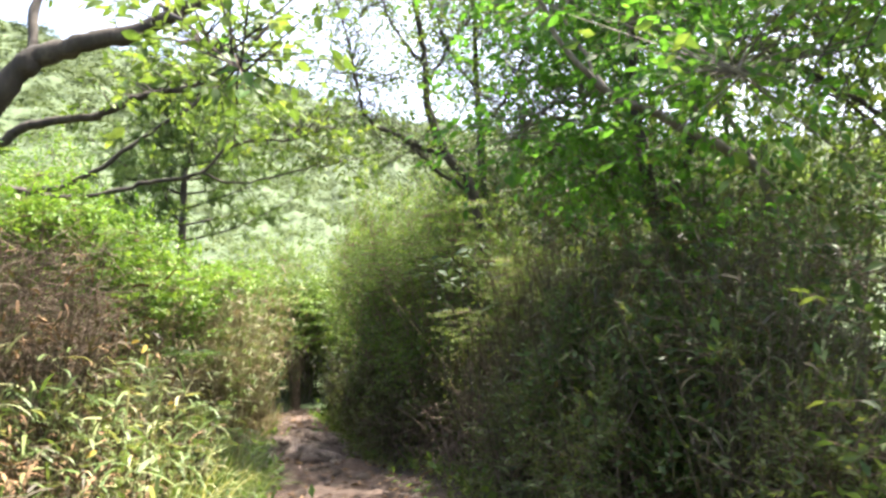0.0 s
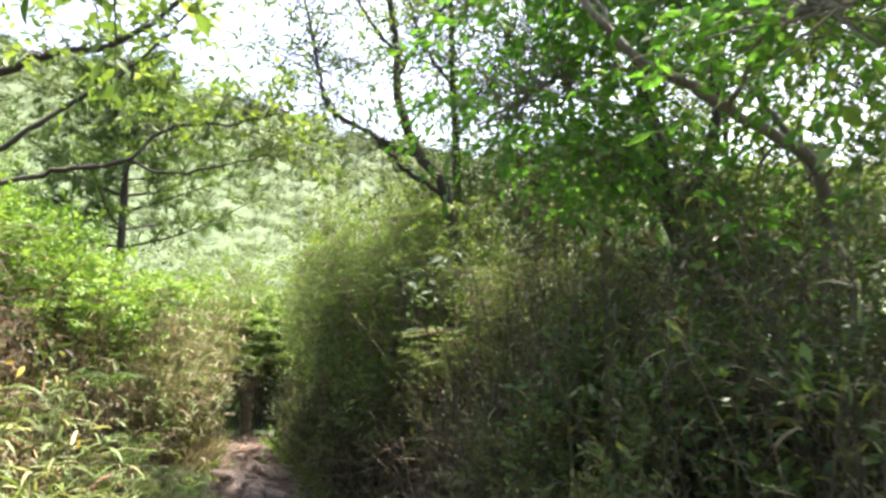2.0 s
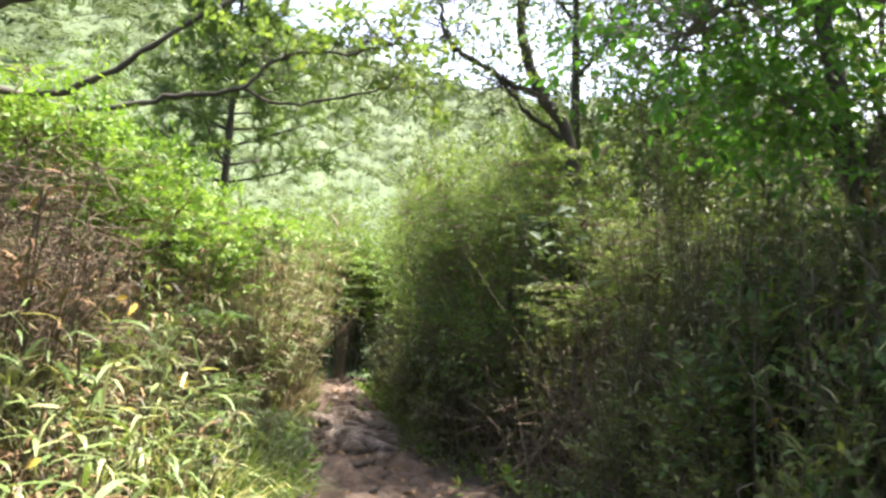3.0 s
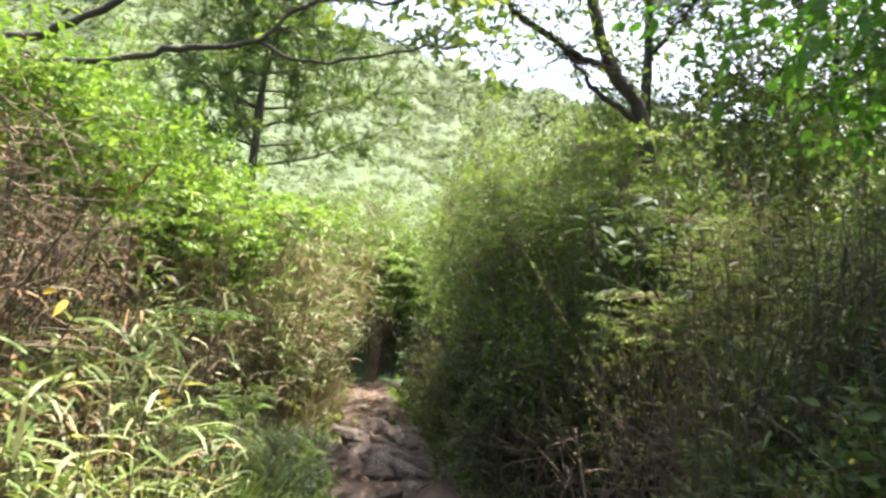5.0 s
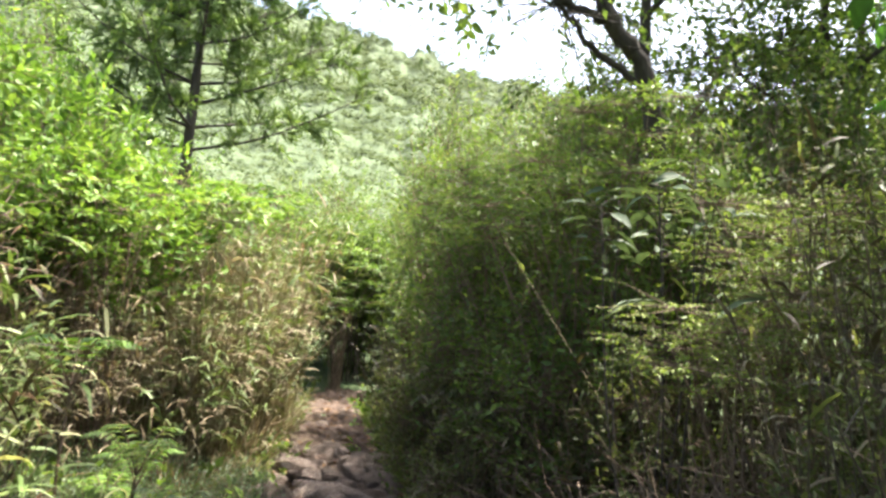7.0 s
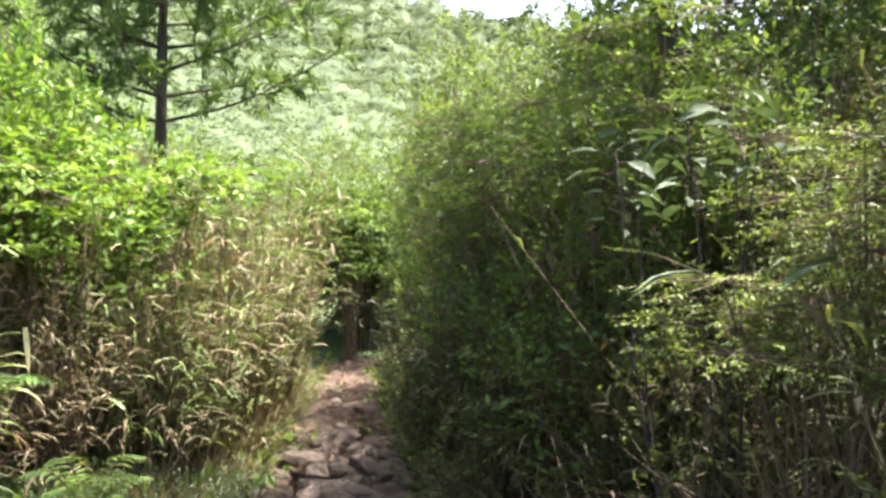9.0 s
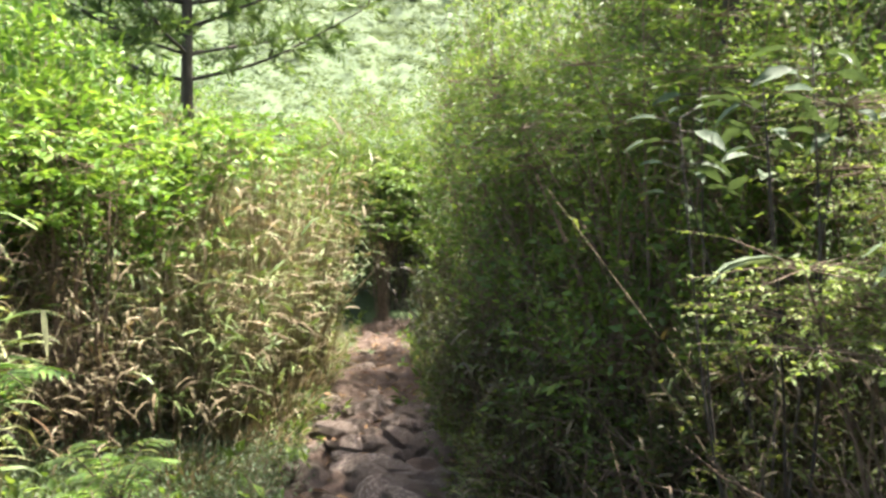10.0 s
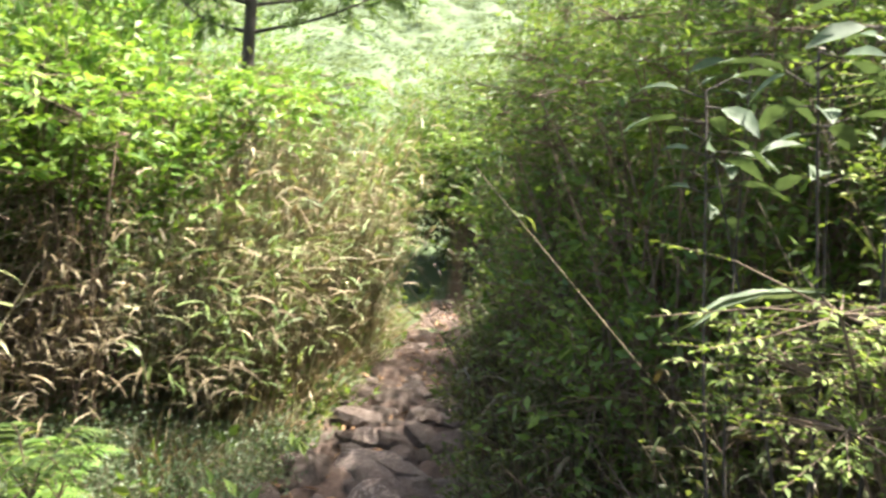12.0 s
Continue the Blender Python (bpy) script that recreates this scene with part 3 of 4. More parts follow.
def tree(name, label, trunk, limbs, leaf, n, length, width, category="tree", bark=BARK, reach=(0.2, 0.5), per=6, shape=DIAMOND, start=0.35, wide=0.45, extra=(), group="", flat=0.5):
    """trunk, limbs: (points, first radius, last radius). The crown grows from twigs along the limbs, and round the extra places."""
    x, y, z = trunk[0][0]
    root = thing(name, x, y, z, label, category, group)
    tb = Buf()
    put_tube(tb, curve_points(trunk[0], 7), trunk[1], trunk[2], 10, 0.06, 0.006)
    part("trunk", tb, bark, root, "", True)
    twigs, leaves = Buf(), Buf()
    seeds = []
    lines = []
    for pts, r0, r1 in limbs:
        lb = Buf()
        line = put_tube(lb, curve_points(pts, 7), r0, r1, 7, 0.08, 0.008)
        part("limb", lb, bark, root, "", True)
        lines.append(line)
    weights = np.array([np.linalg.norm(np.diff(l, axis=0), axis=1).sum() for l in lines]) if lines else np.array([])
    total = weights.sum() + sum(e[1] * 2.5 for e in extra)
    for line, w in zip(lines, weights):
        m = int(n / per * w / total)
        s = start + (1 - start) * R.random(m) ** 0.8
        k = s * (len(line) - 1)
        i = np.minimum(k.astype(int), len(line) - 2)
        at = line[i] + (line[i + 1] - line[i]) * (k - i)[:, None]
        end = at + R.normal(0, wide, (m, 3)) * np.array([1, 1, 0.75]) * (0.5 + 0.6 * s)[:, None] + UP * 0.08
        some = R.random(m) < 0.55
        put_sticks(twigs, at[some], end[some], 0.006, 0.003)
        seeds.append((end, end - at))
    for c, r in extra:
        m = int(n / per * r * 2.5 / total)
        off = unit(R.normal(0, 1, (m, 3))) * (R.random((m, 1)) ** 0.45) * r * np.array([1, 1, 0.65])
        end = np.array(c) + off
        some = R.random(m) < 0.3
        put_sticks(twigs, np.repeat(np.array(c, float)[None], some.sum(), 0) + R.normal(0, r * 0.1, (some.sum(), 3)), end[some], 0.006, 0.003)
        seeds.append((end, off))
    if seeds:
        at = np.concatenate([s[0] for s in seeds])
        out = unit(np.concatenate([s[1] for s in seeds])) + R.normal(0, 0.5, (len(at), 3))
        put_sprays(leaves, twigs, at, out, R.uniform(*reach, len(at)), per, length, width, shape, 0.2, flat)
    part("twigs", twigs, bark, root)
    part("crown", leaves, leaf, root)
    return root


def pine(x, y, h, lean, label):
    z = spot(x, y)
    root = thing("pine_tree", x, y, z, label, "tree")
    tb = Buf()
    line = put_tube(tb, curve_points([(x, y, z - 0.1), (x + lean * 0.3, y, z + h * 0.4), (x + lean * 0.7, y, z + h * 0.75), (x + lean, y, z + h)], 8), 0.085, 0.02, 9, 0.07)
    part("trunk", tb, BARK, root, "", True)
    twigs, needles = Buf(), Buf()
    for k in range(34):
        s = 0.43 + 0.55 * k / 34
        p = line[int(s * (len(line) - 1))]
        a = k * 2.4 + R.normal(0, 0.3)
        ln = (1.75 - 1.35 * (s - 0.43) / 0.57) * R.uniform(0.75, 1.1)
        d = np.array([math.cos(a), math.sin(a), 0.0])
        end = p + d * ln + UP * ln * R.uniform(0.25, 0.5)
        lb = Buf()
        ll = put_tube(lb, curve_points([p, p + d * ln * 0.45 + UP * ln * 0.12, end], 6), 0.022 * (1.3 - s * 0.7), 0.005, 6)
        part("branch", lb, BARK, root)
        m = 26
        i = R.integers(3, len(ll), m)
        at = ll[i]
        tip = at + unit(d * 0.6 + R.normal(0, 0.6, (m, 3)) + UP * 0.25) * R.uniform(0.12, 0.42, m)[:, None]
        put_sticks(twigs, at, tip, 0.005, 0.003)
        q = 22
        nb = (at[:, None] + (tip - at)[:, None] * R.uniform(0.3, 1, (m, q, 1))).reshape(-1, 3)
        nd = (unit(tip - at)[:, None] * 0.8 + R.normal(0, 0.5, (m, q, 3))).reshape(-1, 3)
        put_leaves(needles, DIAMOND, nb, nd, R.normal(0, 1, nb.shape), R.uniform(0.08, 0.17, len(nb)), 0.0065)
    part("twigs", twigs, BARK, root)
    part("needles", needles, NEEDLE, root)
    return root


# ---- thicket to the right of the trail ----
G_RIGHT = "shrubs crowding the trail"
DENSE = "dense twiggy small-leaved shrub in shade beside the trail"
for x, y, r, h, n in [(1.05, 4.3, 0.62, 1.75, 5200), (0.85, 5.3, 0.66, 2.1, 5600), (0.7, 6.4, 0.72, 2.5, 6200), (0.5, 7.7, 0.8, 2.8, 6800), (0.62, 9.2, 0.85, 3.6, 8000), (0.55, 10.6, 0.75, 3.0, 6000), (1.4, 5.3, 0.66, 2.3, 5000), (1.5, 6.5, 0.85, 3.2, 6000), (1.45, 8.2, 0.85, 3.6, 6000), (1.75, 4.2, 0.55, 2.15, 4200)]:
    shrub(x, y, r, r, h, LEAF_MID, n, 0.055, 0.025, DENSE, G_RIGHT, lobes=15, low=0.36)
# shade near the ground is put into the leaf colour here
for x, y, r, h, n in [(0.55, 4.5, 0.4, 0.8, 2600), (0.4, 5.5, 0.42, 0.9, 2800), (0.3, 6.6, 0.42, 0.95, 2800), (0.2, 7.7, 0.42, 1.0, 2800), (0.12, 8.8, 0.4, 1.1, 2800), (0.2, 9.9, 0.36, 1.0, 2400), (0.22, 11.1, 0.34, 1.0, 2400), (1.3, 3.5, 0.42, 1.1, 2600), (0.95, 3.9, 0.36, 0.7, 2000), (1.6, -0.6, 0.45, 0.9, 2600), (1.9, -1.9, 0.5, 0.9, 2600), (2.5, 0.1, 0.5, 1.0, 2800), (1.75, 0.9, 0.45, 0.9, 2600), (1.3, 1.45, 0.34, 1.15, 3000), (1.45, 0.5, 0.4, 1.1, 3000), (1.5, 1.95, 0.32, 1.0, 2600), (1.45, -0.4, 0.36, 0.9, 2600)]:
    shrub(x, y, r, r, h, LEAF_SHADE, n, 0.042, 0.019, "low fine-leaved shrub at the trail edge, toned for shade", "low shrubs at the trail edge", lobes=10, low=0.02, reach=(0.08, 0.2))
# understorey shade is put into these darker leaves
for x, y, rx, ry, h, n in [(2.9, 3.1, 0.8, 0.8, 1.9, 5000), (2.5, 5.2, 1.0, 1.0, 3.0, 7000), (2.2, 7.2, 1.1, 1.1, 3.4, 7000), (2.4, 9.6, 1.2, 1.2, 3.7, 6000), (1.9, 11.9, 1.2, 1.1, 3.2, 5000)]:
    shrub(x, y, rx, ry, h, LEAF_DARK, n, 0.065, 0.03, "dark green thicket shrub, leaves toned for the shade under trees", G_RIGHT, lobes=13)
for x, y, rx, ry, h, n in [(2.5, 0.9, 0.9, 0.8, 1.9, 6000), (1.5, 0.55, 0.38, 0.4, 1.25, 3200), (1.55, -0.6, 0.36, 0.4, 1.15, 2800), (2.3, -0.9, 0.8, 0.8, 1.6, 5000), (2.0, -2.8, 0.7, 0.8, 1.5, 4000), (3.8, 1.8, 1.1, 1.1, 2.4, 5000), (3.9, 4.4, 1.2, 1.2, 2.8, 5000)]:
    shrub(x, y, rx, ry, h, LEAF_DARK, n, 0.06, 0.026, "shrub with thin brown stems and leaves toned for shade", G_RIGHT)
# blade colours carry the shade beneath the shrubs
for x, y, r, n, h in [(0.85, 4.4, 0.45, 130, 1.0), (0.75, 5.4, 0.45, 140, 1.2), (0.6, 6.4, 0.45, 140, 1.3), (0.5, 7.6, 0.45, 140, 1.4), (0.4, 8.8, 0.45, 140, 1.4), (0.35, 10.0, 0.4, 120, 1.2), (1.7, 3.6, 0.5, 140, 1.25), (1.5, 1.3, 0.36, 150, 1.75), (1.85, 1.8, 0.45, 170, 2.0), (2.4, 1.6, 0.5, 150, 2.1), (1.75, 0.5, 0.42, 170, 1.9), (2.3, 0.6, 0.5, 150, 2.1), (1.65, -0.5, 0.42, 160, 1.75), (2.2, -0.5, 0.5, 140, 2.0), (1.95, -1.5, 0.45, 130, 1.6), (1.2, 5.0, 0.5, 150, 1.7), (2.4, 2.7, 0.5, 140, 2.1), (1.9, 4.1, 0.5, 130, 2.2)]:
    cane_grass(x, y, r, n, h, "dense cane grass with olive and brown leaves darkened for shade", "cane grass under the shrubs", THICKET_SHADE, CANE_DARK, 10, 0.13, 0.013, "cane_grass", (-0.05, -0.05) if y > 2.2 else (0.07, 0.0), LEAF_SHADE, 0.45, sway=0.25 if y > 2.2 else 0.15)
brush_pile(1.5, 2.6, 0.42, 0.8, 420, "brown dead twigs under the bright shrub", wood=TWIG)
brush_pile(1.0, 3.1, 0.3, 0.7, 60, "brown dead twigs standing in front of the thicket", wood=TWIG)
brush_pile(0.85, 3.9, 0.28, 0.7, 60, "thin brown dead twigs beside the trail", wood=TWIG)
brush_pile(1.9, 0.9, 0.6, 1.1, 320, "brown dead twigs among shaded cane grass", wood=TWIG)
brush_pile(1.0, 6.0, 0.6, 1.2, 300, "brown dead twigs inside the thicket", wood=TWIG)

# bright low shrubs, broad leaves and strap leaves near the end of the walk
for x, y, rx, ry, z0, z1, pads, lean in [(1.75, 3.0, 0.5, 0.4, 1.2, 1.9, 20, (-0.1, 0.0)), (1.5, 2.75, 0.4, 0.3, 1.08, 1.5, 14, (0.0, -0.05)), (2.0, 2.45, 0.42, 0.35, 1.2, 1.85, 18, (0.0, 0.0))]:
    layered_shrub(x, y, rx, ry, z0, z1, pads, LEAF_YELLOW, 0.026, 0.012, "sunlit yellow-green shrub with flat tiers of small leaves", "bright shrubs beside the trail", lean=lean, twigs_each=22, per=12)
for x, y, rx, ry, z0, z1, pads in [(0.95, 4.2, 0.45, 0.3, 1.75, 2.15, 14), (0.75, 5.0, 0.45, 0.35, 1.75, 2.3, 14), (1.2, 4.0, 0.4, 0.3, 2.0, 2.6, 12), (0.55, 6.2, 0.45, 0.4, 1.9, 2.6, 14)]:
    layered_shrub(x, y, rx, ry, z0, z1, pads, LEAF_MID, 0.042, 0.02, "green shrub with fine leaves in flat tiers over bare stems", G_RIGHT, lean=(-0.1, -0.1))
broadleaf(1.25, 3.15, 2.0, [(0.92, 3.2, 1.86), (1.12, 2.98, 1.93), (1.3, 3.05, 2.08), (0.98, 3.4, 1.72), (1.25, 3.3, 1.8), (1.42, 3.1, 1.9), (1.08, 3.5, 2.0)], 0.13, 0.055, "tall plant with large drooping grey-green leaves")
strap_plant(1.12, 2.78, 1.42, 3, 0.4, 0.04, "rosette of long pointed grey-green strap leaves", (-1.0, -0.3, 0.0))
strap_plant(1.46, 2.62, 1.46, 2, 0.36, 0.04, "long pointed grey-green strap leaves among shrub tiers", (-0.9, -0.5, 0.0))

# ---- bank to the left of the trail ----
G_LEFT = "bright shrubs on the bank"
for x, y, rx, ry, h, n in [(-2.2, 5.7, 0.75, 0.7, 2.3, 5200), (-2.9, 4.7, 0.8, 0.7, 2.3, 4800), (-3.3, 7.2, 1.0, 0.9, 2.6, 5000)]:
    shrub(x, y, rx, ry, h, LEAF_LIME, n, 0.085, 0.036, "bright lime-green leafy shrub above dry grass", G_LEFT, low=0.45, lobes=14)
for x, y, z0, z1, pads in [(-1.6, 7.8, 2.0, 2.45, 12), (-1.7, 6.3, 1.8, 2.2, 10), (-2.0, 5.2, 1.3, 2.1, 14)]:
    layered_shrub(x, y, 0.4, 0.35, z0, z1, pads, LEAF_LIME, 0.075, 0.034, "lime-green sapling with feathery sprays above dry grass", G_LEFT, spread=0.3, twigs_each=12, per=8)
for x, y, r, n, h in [(-1.6, 5.7, 0.35, 90, 1.5), (-1.5, 6.3, 0.45, 130, 2.0), (-2.2, 6.9, 0.5, 140, 2.25), (-1.5, 7.3, 0.4, 140, 2.3), (-1.45, 8.5, 0.45, 140, 2.35), (-2.3, 8.6, 0.6, 130, 2.45), (-1.65, 9.7, 0.42, 120, 2.1), (-2.0, 11.0, 0.45, 110, 1.8)]:
    cane_grass(x, y, r, n, h, "tall straw-coloured dry grass mixed with green blades", "dry grass on the bank", STRAW, STRAW, 9, 0.24, 0.016, "dry_grass", (0.1, -0.05), BLADE, 0.5, 0.22)
bamboo = []
for x, y, r, n, h in [(-1.4, 0.1, 0.35, 17, 0.8), (-1.35, 1.1, 0.4, 34, 0.9), (-1.3, 2.2, 0.4, 46, 0.9), (-2.1, 2.5, 0.5, 80, 1.1), (-2.1, 0.4, 0.45, 80, 1.05), (-1.8, 1.3, 0.35, 70, 1.0), (-2.3, 3.8, 0.5, 80, 1.5)]:
    bamboo.append(cane_grass(x, y, r, n, h, "bamboo grass with long pale-edged green leaves", "bamboo grass along the trail", BLADE, STRAW, 9, 0.25, 0.019, sway=0.28, second=PALE_BLADE, share=0.16))
for x, y, r, n, ln in [(-0.95, 2.4, 0.3, 130, 0.5), (-0.95, 3.2, 0.28, 120, 0.42), (-1.05, 1.4, 0.3, 120, 0.55), (-1.25, 5.0, 0.25, 120, 0.4), (-1.25, 6.0, 0.25, 130, 0.5), (-1.2, 7.0, 0.25, 130, 0.55), (-1.25, 8.2, 0.25, 130, 0.6), (-1.4, 9.3, 0.3, 130, 0.65), (-1.45, 10.5, 0.3, 130, 0.6)]:
    grass_tuft(x, y, r, n, ln, 0.011, "tuft of arching pale green and straw grass blades", "grass tufts at the trail edge", STRAW if y > 4 else BLADE, lean=(0.3, -0.15), droop=1.6)
for x, y, r, n, ln in [(-1.2, 1.55, 0.36, 180, 0.6), (-1.5, 0.9, 0.25, 80, 0.6), (-1.15, 2.2, 0.22, 70, 0.5)]:
    grass_tuft(x, y, r, n, ln, 0.014, "thick tuft of cream-edged arching grass blades", "pale grass tufts on the bank", PALE_BLADE, (0.1, -0.25), 1.7)
brush_pile(-2.25, 1.45, 0.6, 1.8, 800, "brown tangle of dead leafless twigs", wood=TWIG, from_z=0.7)
# dark blades of the low clumps stand in for shaded gaps under the bamboo
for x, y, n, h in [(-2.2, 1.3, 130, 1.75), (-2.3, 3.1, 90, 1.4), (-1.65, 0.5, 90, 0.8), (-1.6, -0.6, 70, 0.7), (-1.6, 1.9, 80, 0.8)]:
    cane_grass(x, y, 0.5, n, h, "withered bamboo grass with brown curled and shade-dark leaves", "withered bamboo grass", LITTER, CANE_DARK, 10, 0.17, 0.015, "bamboo_grass", (0.05, -0.1), THICKET_SHADE, 0.4, 0.3)
brush_pile(-2.7, 3.9, 0.6, 1.6, 900, "brown dead twigs under the lime shrub", wood=TWIG)
for x, y, rx, ry, z0, z1, pads in [(-2.15, 2.5, 0.6, 0.5, 1.45, 2.15, 26), (-2.6, 1.8, 0.5, 0.5, 1.6, 2.3, 18)]:
    layered_shrub(x, y, rx, ry, z0, z1, pads, LEAF_LIME, 0.07, 0.032, "lime-green shrub with feathery tiers over dead brush", G_LEFT, spread=0.34, twigs_each=14, per=8)
pine(-2.4, 8.5, 5.4, 0.12, "young pine with dark trunk and rising branches")
fern(-1.2, 3.65, 8, 0.34, "mid green fern on a thin stalk among herbs", LEAF_MID, z=spot(-1.2, 3.65) + 0.42)
fern(-0.92, 3.4, 8, 0.26, "dark green fern in low herbs", LEAF_DARK, z=spot(-0.92, 3.4) + 0.3)
fern(-1.08, 3.05, 7, 0.24, "small dark green fern growing in low herbs", LEAF_DARK, z=spot(-1.08, 3.05) + 0.25)
fern(-0.8, 3.85, 6, 0.2, "small bright fern at the trail edge", LEAF_MID, z=spot(-0.8, 3.85) + 0.15)
fern(-1.45, 3.5, 7, 0.4, "small green fern on the bank", LEAF_MID)
fern(-1.25, 2.8, 7, 0.34, "tall green fern with broad fronds", z=spot(-1.25, 2.8) + 0.9)
fern(-1.28, 3.95, 7, 0.3, "upright bright green fern among low herbs", z=spot(-1.28, 3.95) + 0.3)
fern(-1.55, 4.3, 6, 0.35, "small green fern beside dry grass")


def low_cover(name, label, x0, x1, y0, y1, n, leaf, length, width, tall, keep_off=0.05):
    """Low herbs over the ground on one side of the trail, past counting."""
    x, y = R.uniform(x0, x1, n), R.uniform(y0, y1, n)
    mid, half = path_mid(y)
    ok = np.abs(x - mid) > half + keep_off * R.normal(0, 1, n)
    x, y = x[ok], y[ok]
    lump = 0.45 + 0.75 * np.clip(waves(x * 1.6, y * 1.6) + 0.4, 0, 1)
    at = np.stack([x, y, height(x, y)], -1)
    leaves, twigs = Buf(), Buf()
    m = len(x)
    d = np.stack([R.normal(0, 0.45, m), R.normal(0, 0.45, m), np.ones(m)], -1)
    put_sprays(leaves, twigs, at, d, tall * lump * R.uniform(0.4, 1.2, m), 8, length, width, DIAMOND, 0.1, 0.9, 0.0018)
    ob = tagged(new(name, leaves.mesh(name, leaf)), label, "ground cover", "", "stuff")
    part("twigs", twigs, TWIG, ob)
    return ob


low_cover("green_herbs", "low green herbs covering the bank", -2.6, 0.2, 2.8, 11, 3200, LEAF_MID, 0.04, 0.02, 0.2)
low_cover("green_herbs", "low grey-green herbs beside the trail", -2.3, -0.7, 3.2, 6.2, 5200, LEAF_GREY, 0.03, 0.014, 0.3)
low_cover("shade_herbs", "low dark herbs and seedlings under the thicket", -0.3, 3.2, -3, 12, 6500, LEAF_OLIVE, 0.035, 0.017, 0.26)
low_cover("bank_herbs", "low green herbs under bamboo grass", -3.2, -0.3, -5, 3, 3000, LEAF_MID, 0.045, 0.022, 0.22)

for x, y, r, n, h in [(-2.2, 5.1, 0.4, 130, 1.25), (-2.9, 5.3, 0.5, 140, 1.4), (-2.7, 6.2, 0.5, 130, 1.6), (-3.4, 6.3, 0.5, 130, 1.6)]:
    cane_grass(x, y, r, n, h, "brown dry grass in the shade of bright shrubs", "dry grass on the bank", STRAW, TWIG, 9, 0.2, 0.013, "dry_grass", (0.05, -0.05), sway=0.25)
# added as dark fill where shade lies behind the grass
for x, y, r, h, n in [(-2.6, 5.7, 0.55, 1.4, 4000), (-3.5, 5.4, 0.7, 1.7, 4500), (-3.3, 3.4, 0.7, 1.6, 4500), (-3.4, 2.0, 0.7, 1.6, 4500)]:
    shrub(x, y, r, r, h, LEAF_DARK, n, 0.055, 0.026, "shrub toned dark to fill the shaded gap behind dry grass", "dark shrubs on the bank", lobes=14, low=0.02)
low_cover("outer_herbs", "low green undergrowth covering the forest floor", -11, 11, -9, 13, 5500, LEAF_MID, 0.1, 0.05, 0.32, 0.2)

# growth round about, closing the place
for x, y, r, h in [(-4.6, 6.4, 1.0, 2.6), (-4.5, 4.0, 1.0, 2.2), (-4.6, 1.6, 1.1, 2.4), (-4.4, -1.0, 1.0, 2.2), (-3.2, -3.0, 0.9, 1.8), (-3.0, -5.6, 1.0, 2.0), (-1.8, -8.5, 1.1, 2.2), (1.8, -8.5, 1.1, 2.2), (2.6, -5.4, 1.0, 1.9), (4.2, -4.2, 1.1, 2.4), (5.0, -1.4, 1.2, 2.6), (5.6, 2.6, 1.2, 2.6), (5.6, 5.8, 1.2, 2.8), (5.4, 9.4, 1.4, 3.2), (-6.8, 8.2, 1.4, 3.4), (-7.2, 4.5, 1.4, 3.0), (-7.0, 0.5, 1.4, 2.8), (7.6, 4.2, 1.5, 3.2), (7.8, 9.0, 1.6, 3.8), (0.0, -10.5, 1.3, 2.4)]:
    shrub(x, y, r, r, h, LEAF_MID, 3200, 0.085, 0.042, "leafy green shrub of the surrounding growth", "surrounding shrubs", lobes=12, low=0.05)

def withered(x, y, z, owner, n):
    """A few yellowed leaves caught in a plant."""
    for k in range(n):
        one = Buf()
        at = np.array([[x, y, z]]) + R.normal(0, 0.05, (1, 3))
        put_leaves(one, OVATE, at, np.array([[R.normal(0, 1), R.normal(0, 0.5), R.uniform(-0.8, 0.2)]]), np.array([[0.3, -0.8, 0.5]]), R.uniform(0.05, 0.075), R.uniform(0.022, 0.032))
        part("withered_leaf", one, WITHERED, owner, "yellow withered leaf")


withered(-1.21, 0.65, 1.12, bamboo[1], 2)
withered(-1.3, 2.2, 0.72, bamboo[2], 2)
withered(-1.3, 0.15, 0.62, bamboo[0], 1)

# ---- trees ----
tree("slender_tree", "slender dark-barked tree forking above the thicket",
     ([(1.95, 5.2, -0.1), (1.85, 5.1, 1.4), (1.6, 4.9, 2.88), (1.29, 4.8, 3.3), (1.08, 4.8, 3.9), (1.05, 4.8, 4.5), (0.95, 4.8, 5.2), (0.8, 4.7, 6.6)], 0.085, 0.02),
     [([(1.3, 4.8, 3.3), (1.04, 4.75, 3.36), (0.62, 4.6, 3.53), (0.36, 4.4, 3.64), (0.25, 4.2, 3.9), (0.15, 4.1, 4.4), (-0.1, 4.0, 5.2)], 0.035, 0.01),
      ([(1.6, 4.9, 2.88), (1.22, 4.8, 3.08), (1.01, 4.7, 3.25), (0.84, 4.7, 3.42)], 0.028, 0.012),
      ([(1.05, 4.8, 4.4), (0.75, 4.7, 4.7), (0.5, 4.5, 5.2), (0.4, 4.3, 6.0)], 0.022, 0.008),
      ([(1.06, 4.8, 4.1), (1.35, 4.7, 4.6), (1.7, 4.5, 5.1), (1.9, 4.3, 5.8)], 0.022, 0.008)],
     LEAF_MID, 4600, 0.07, 0.034, start=0.42, wide=0.4)
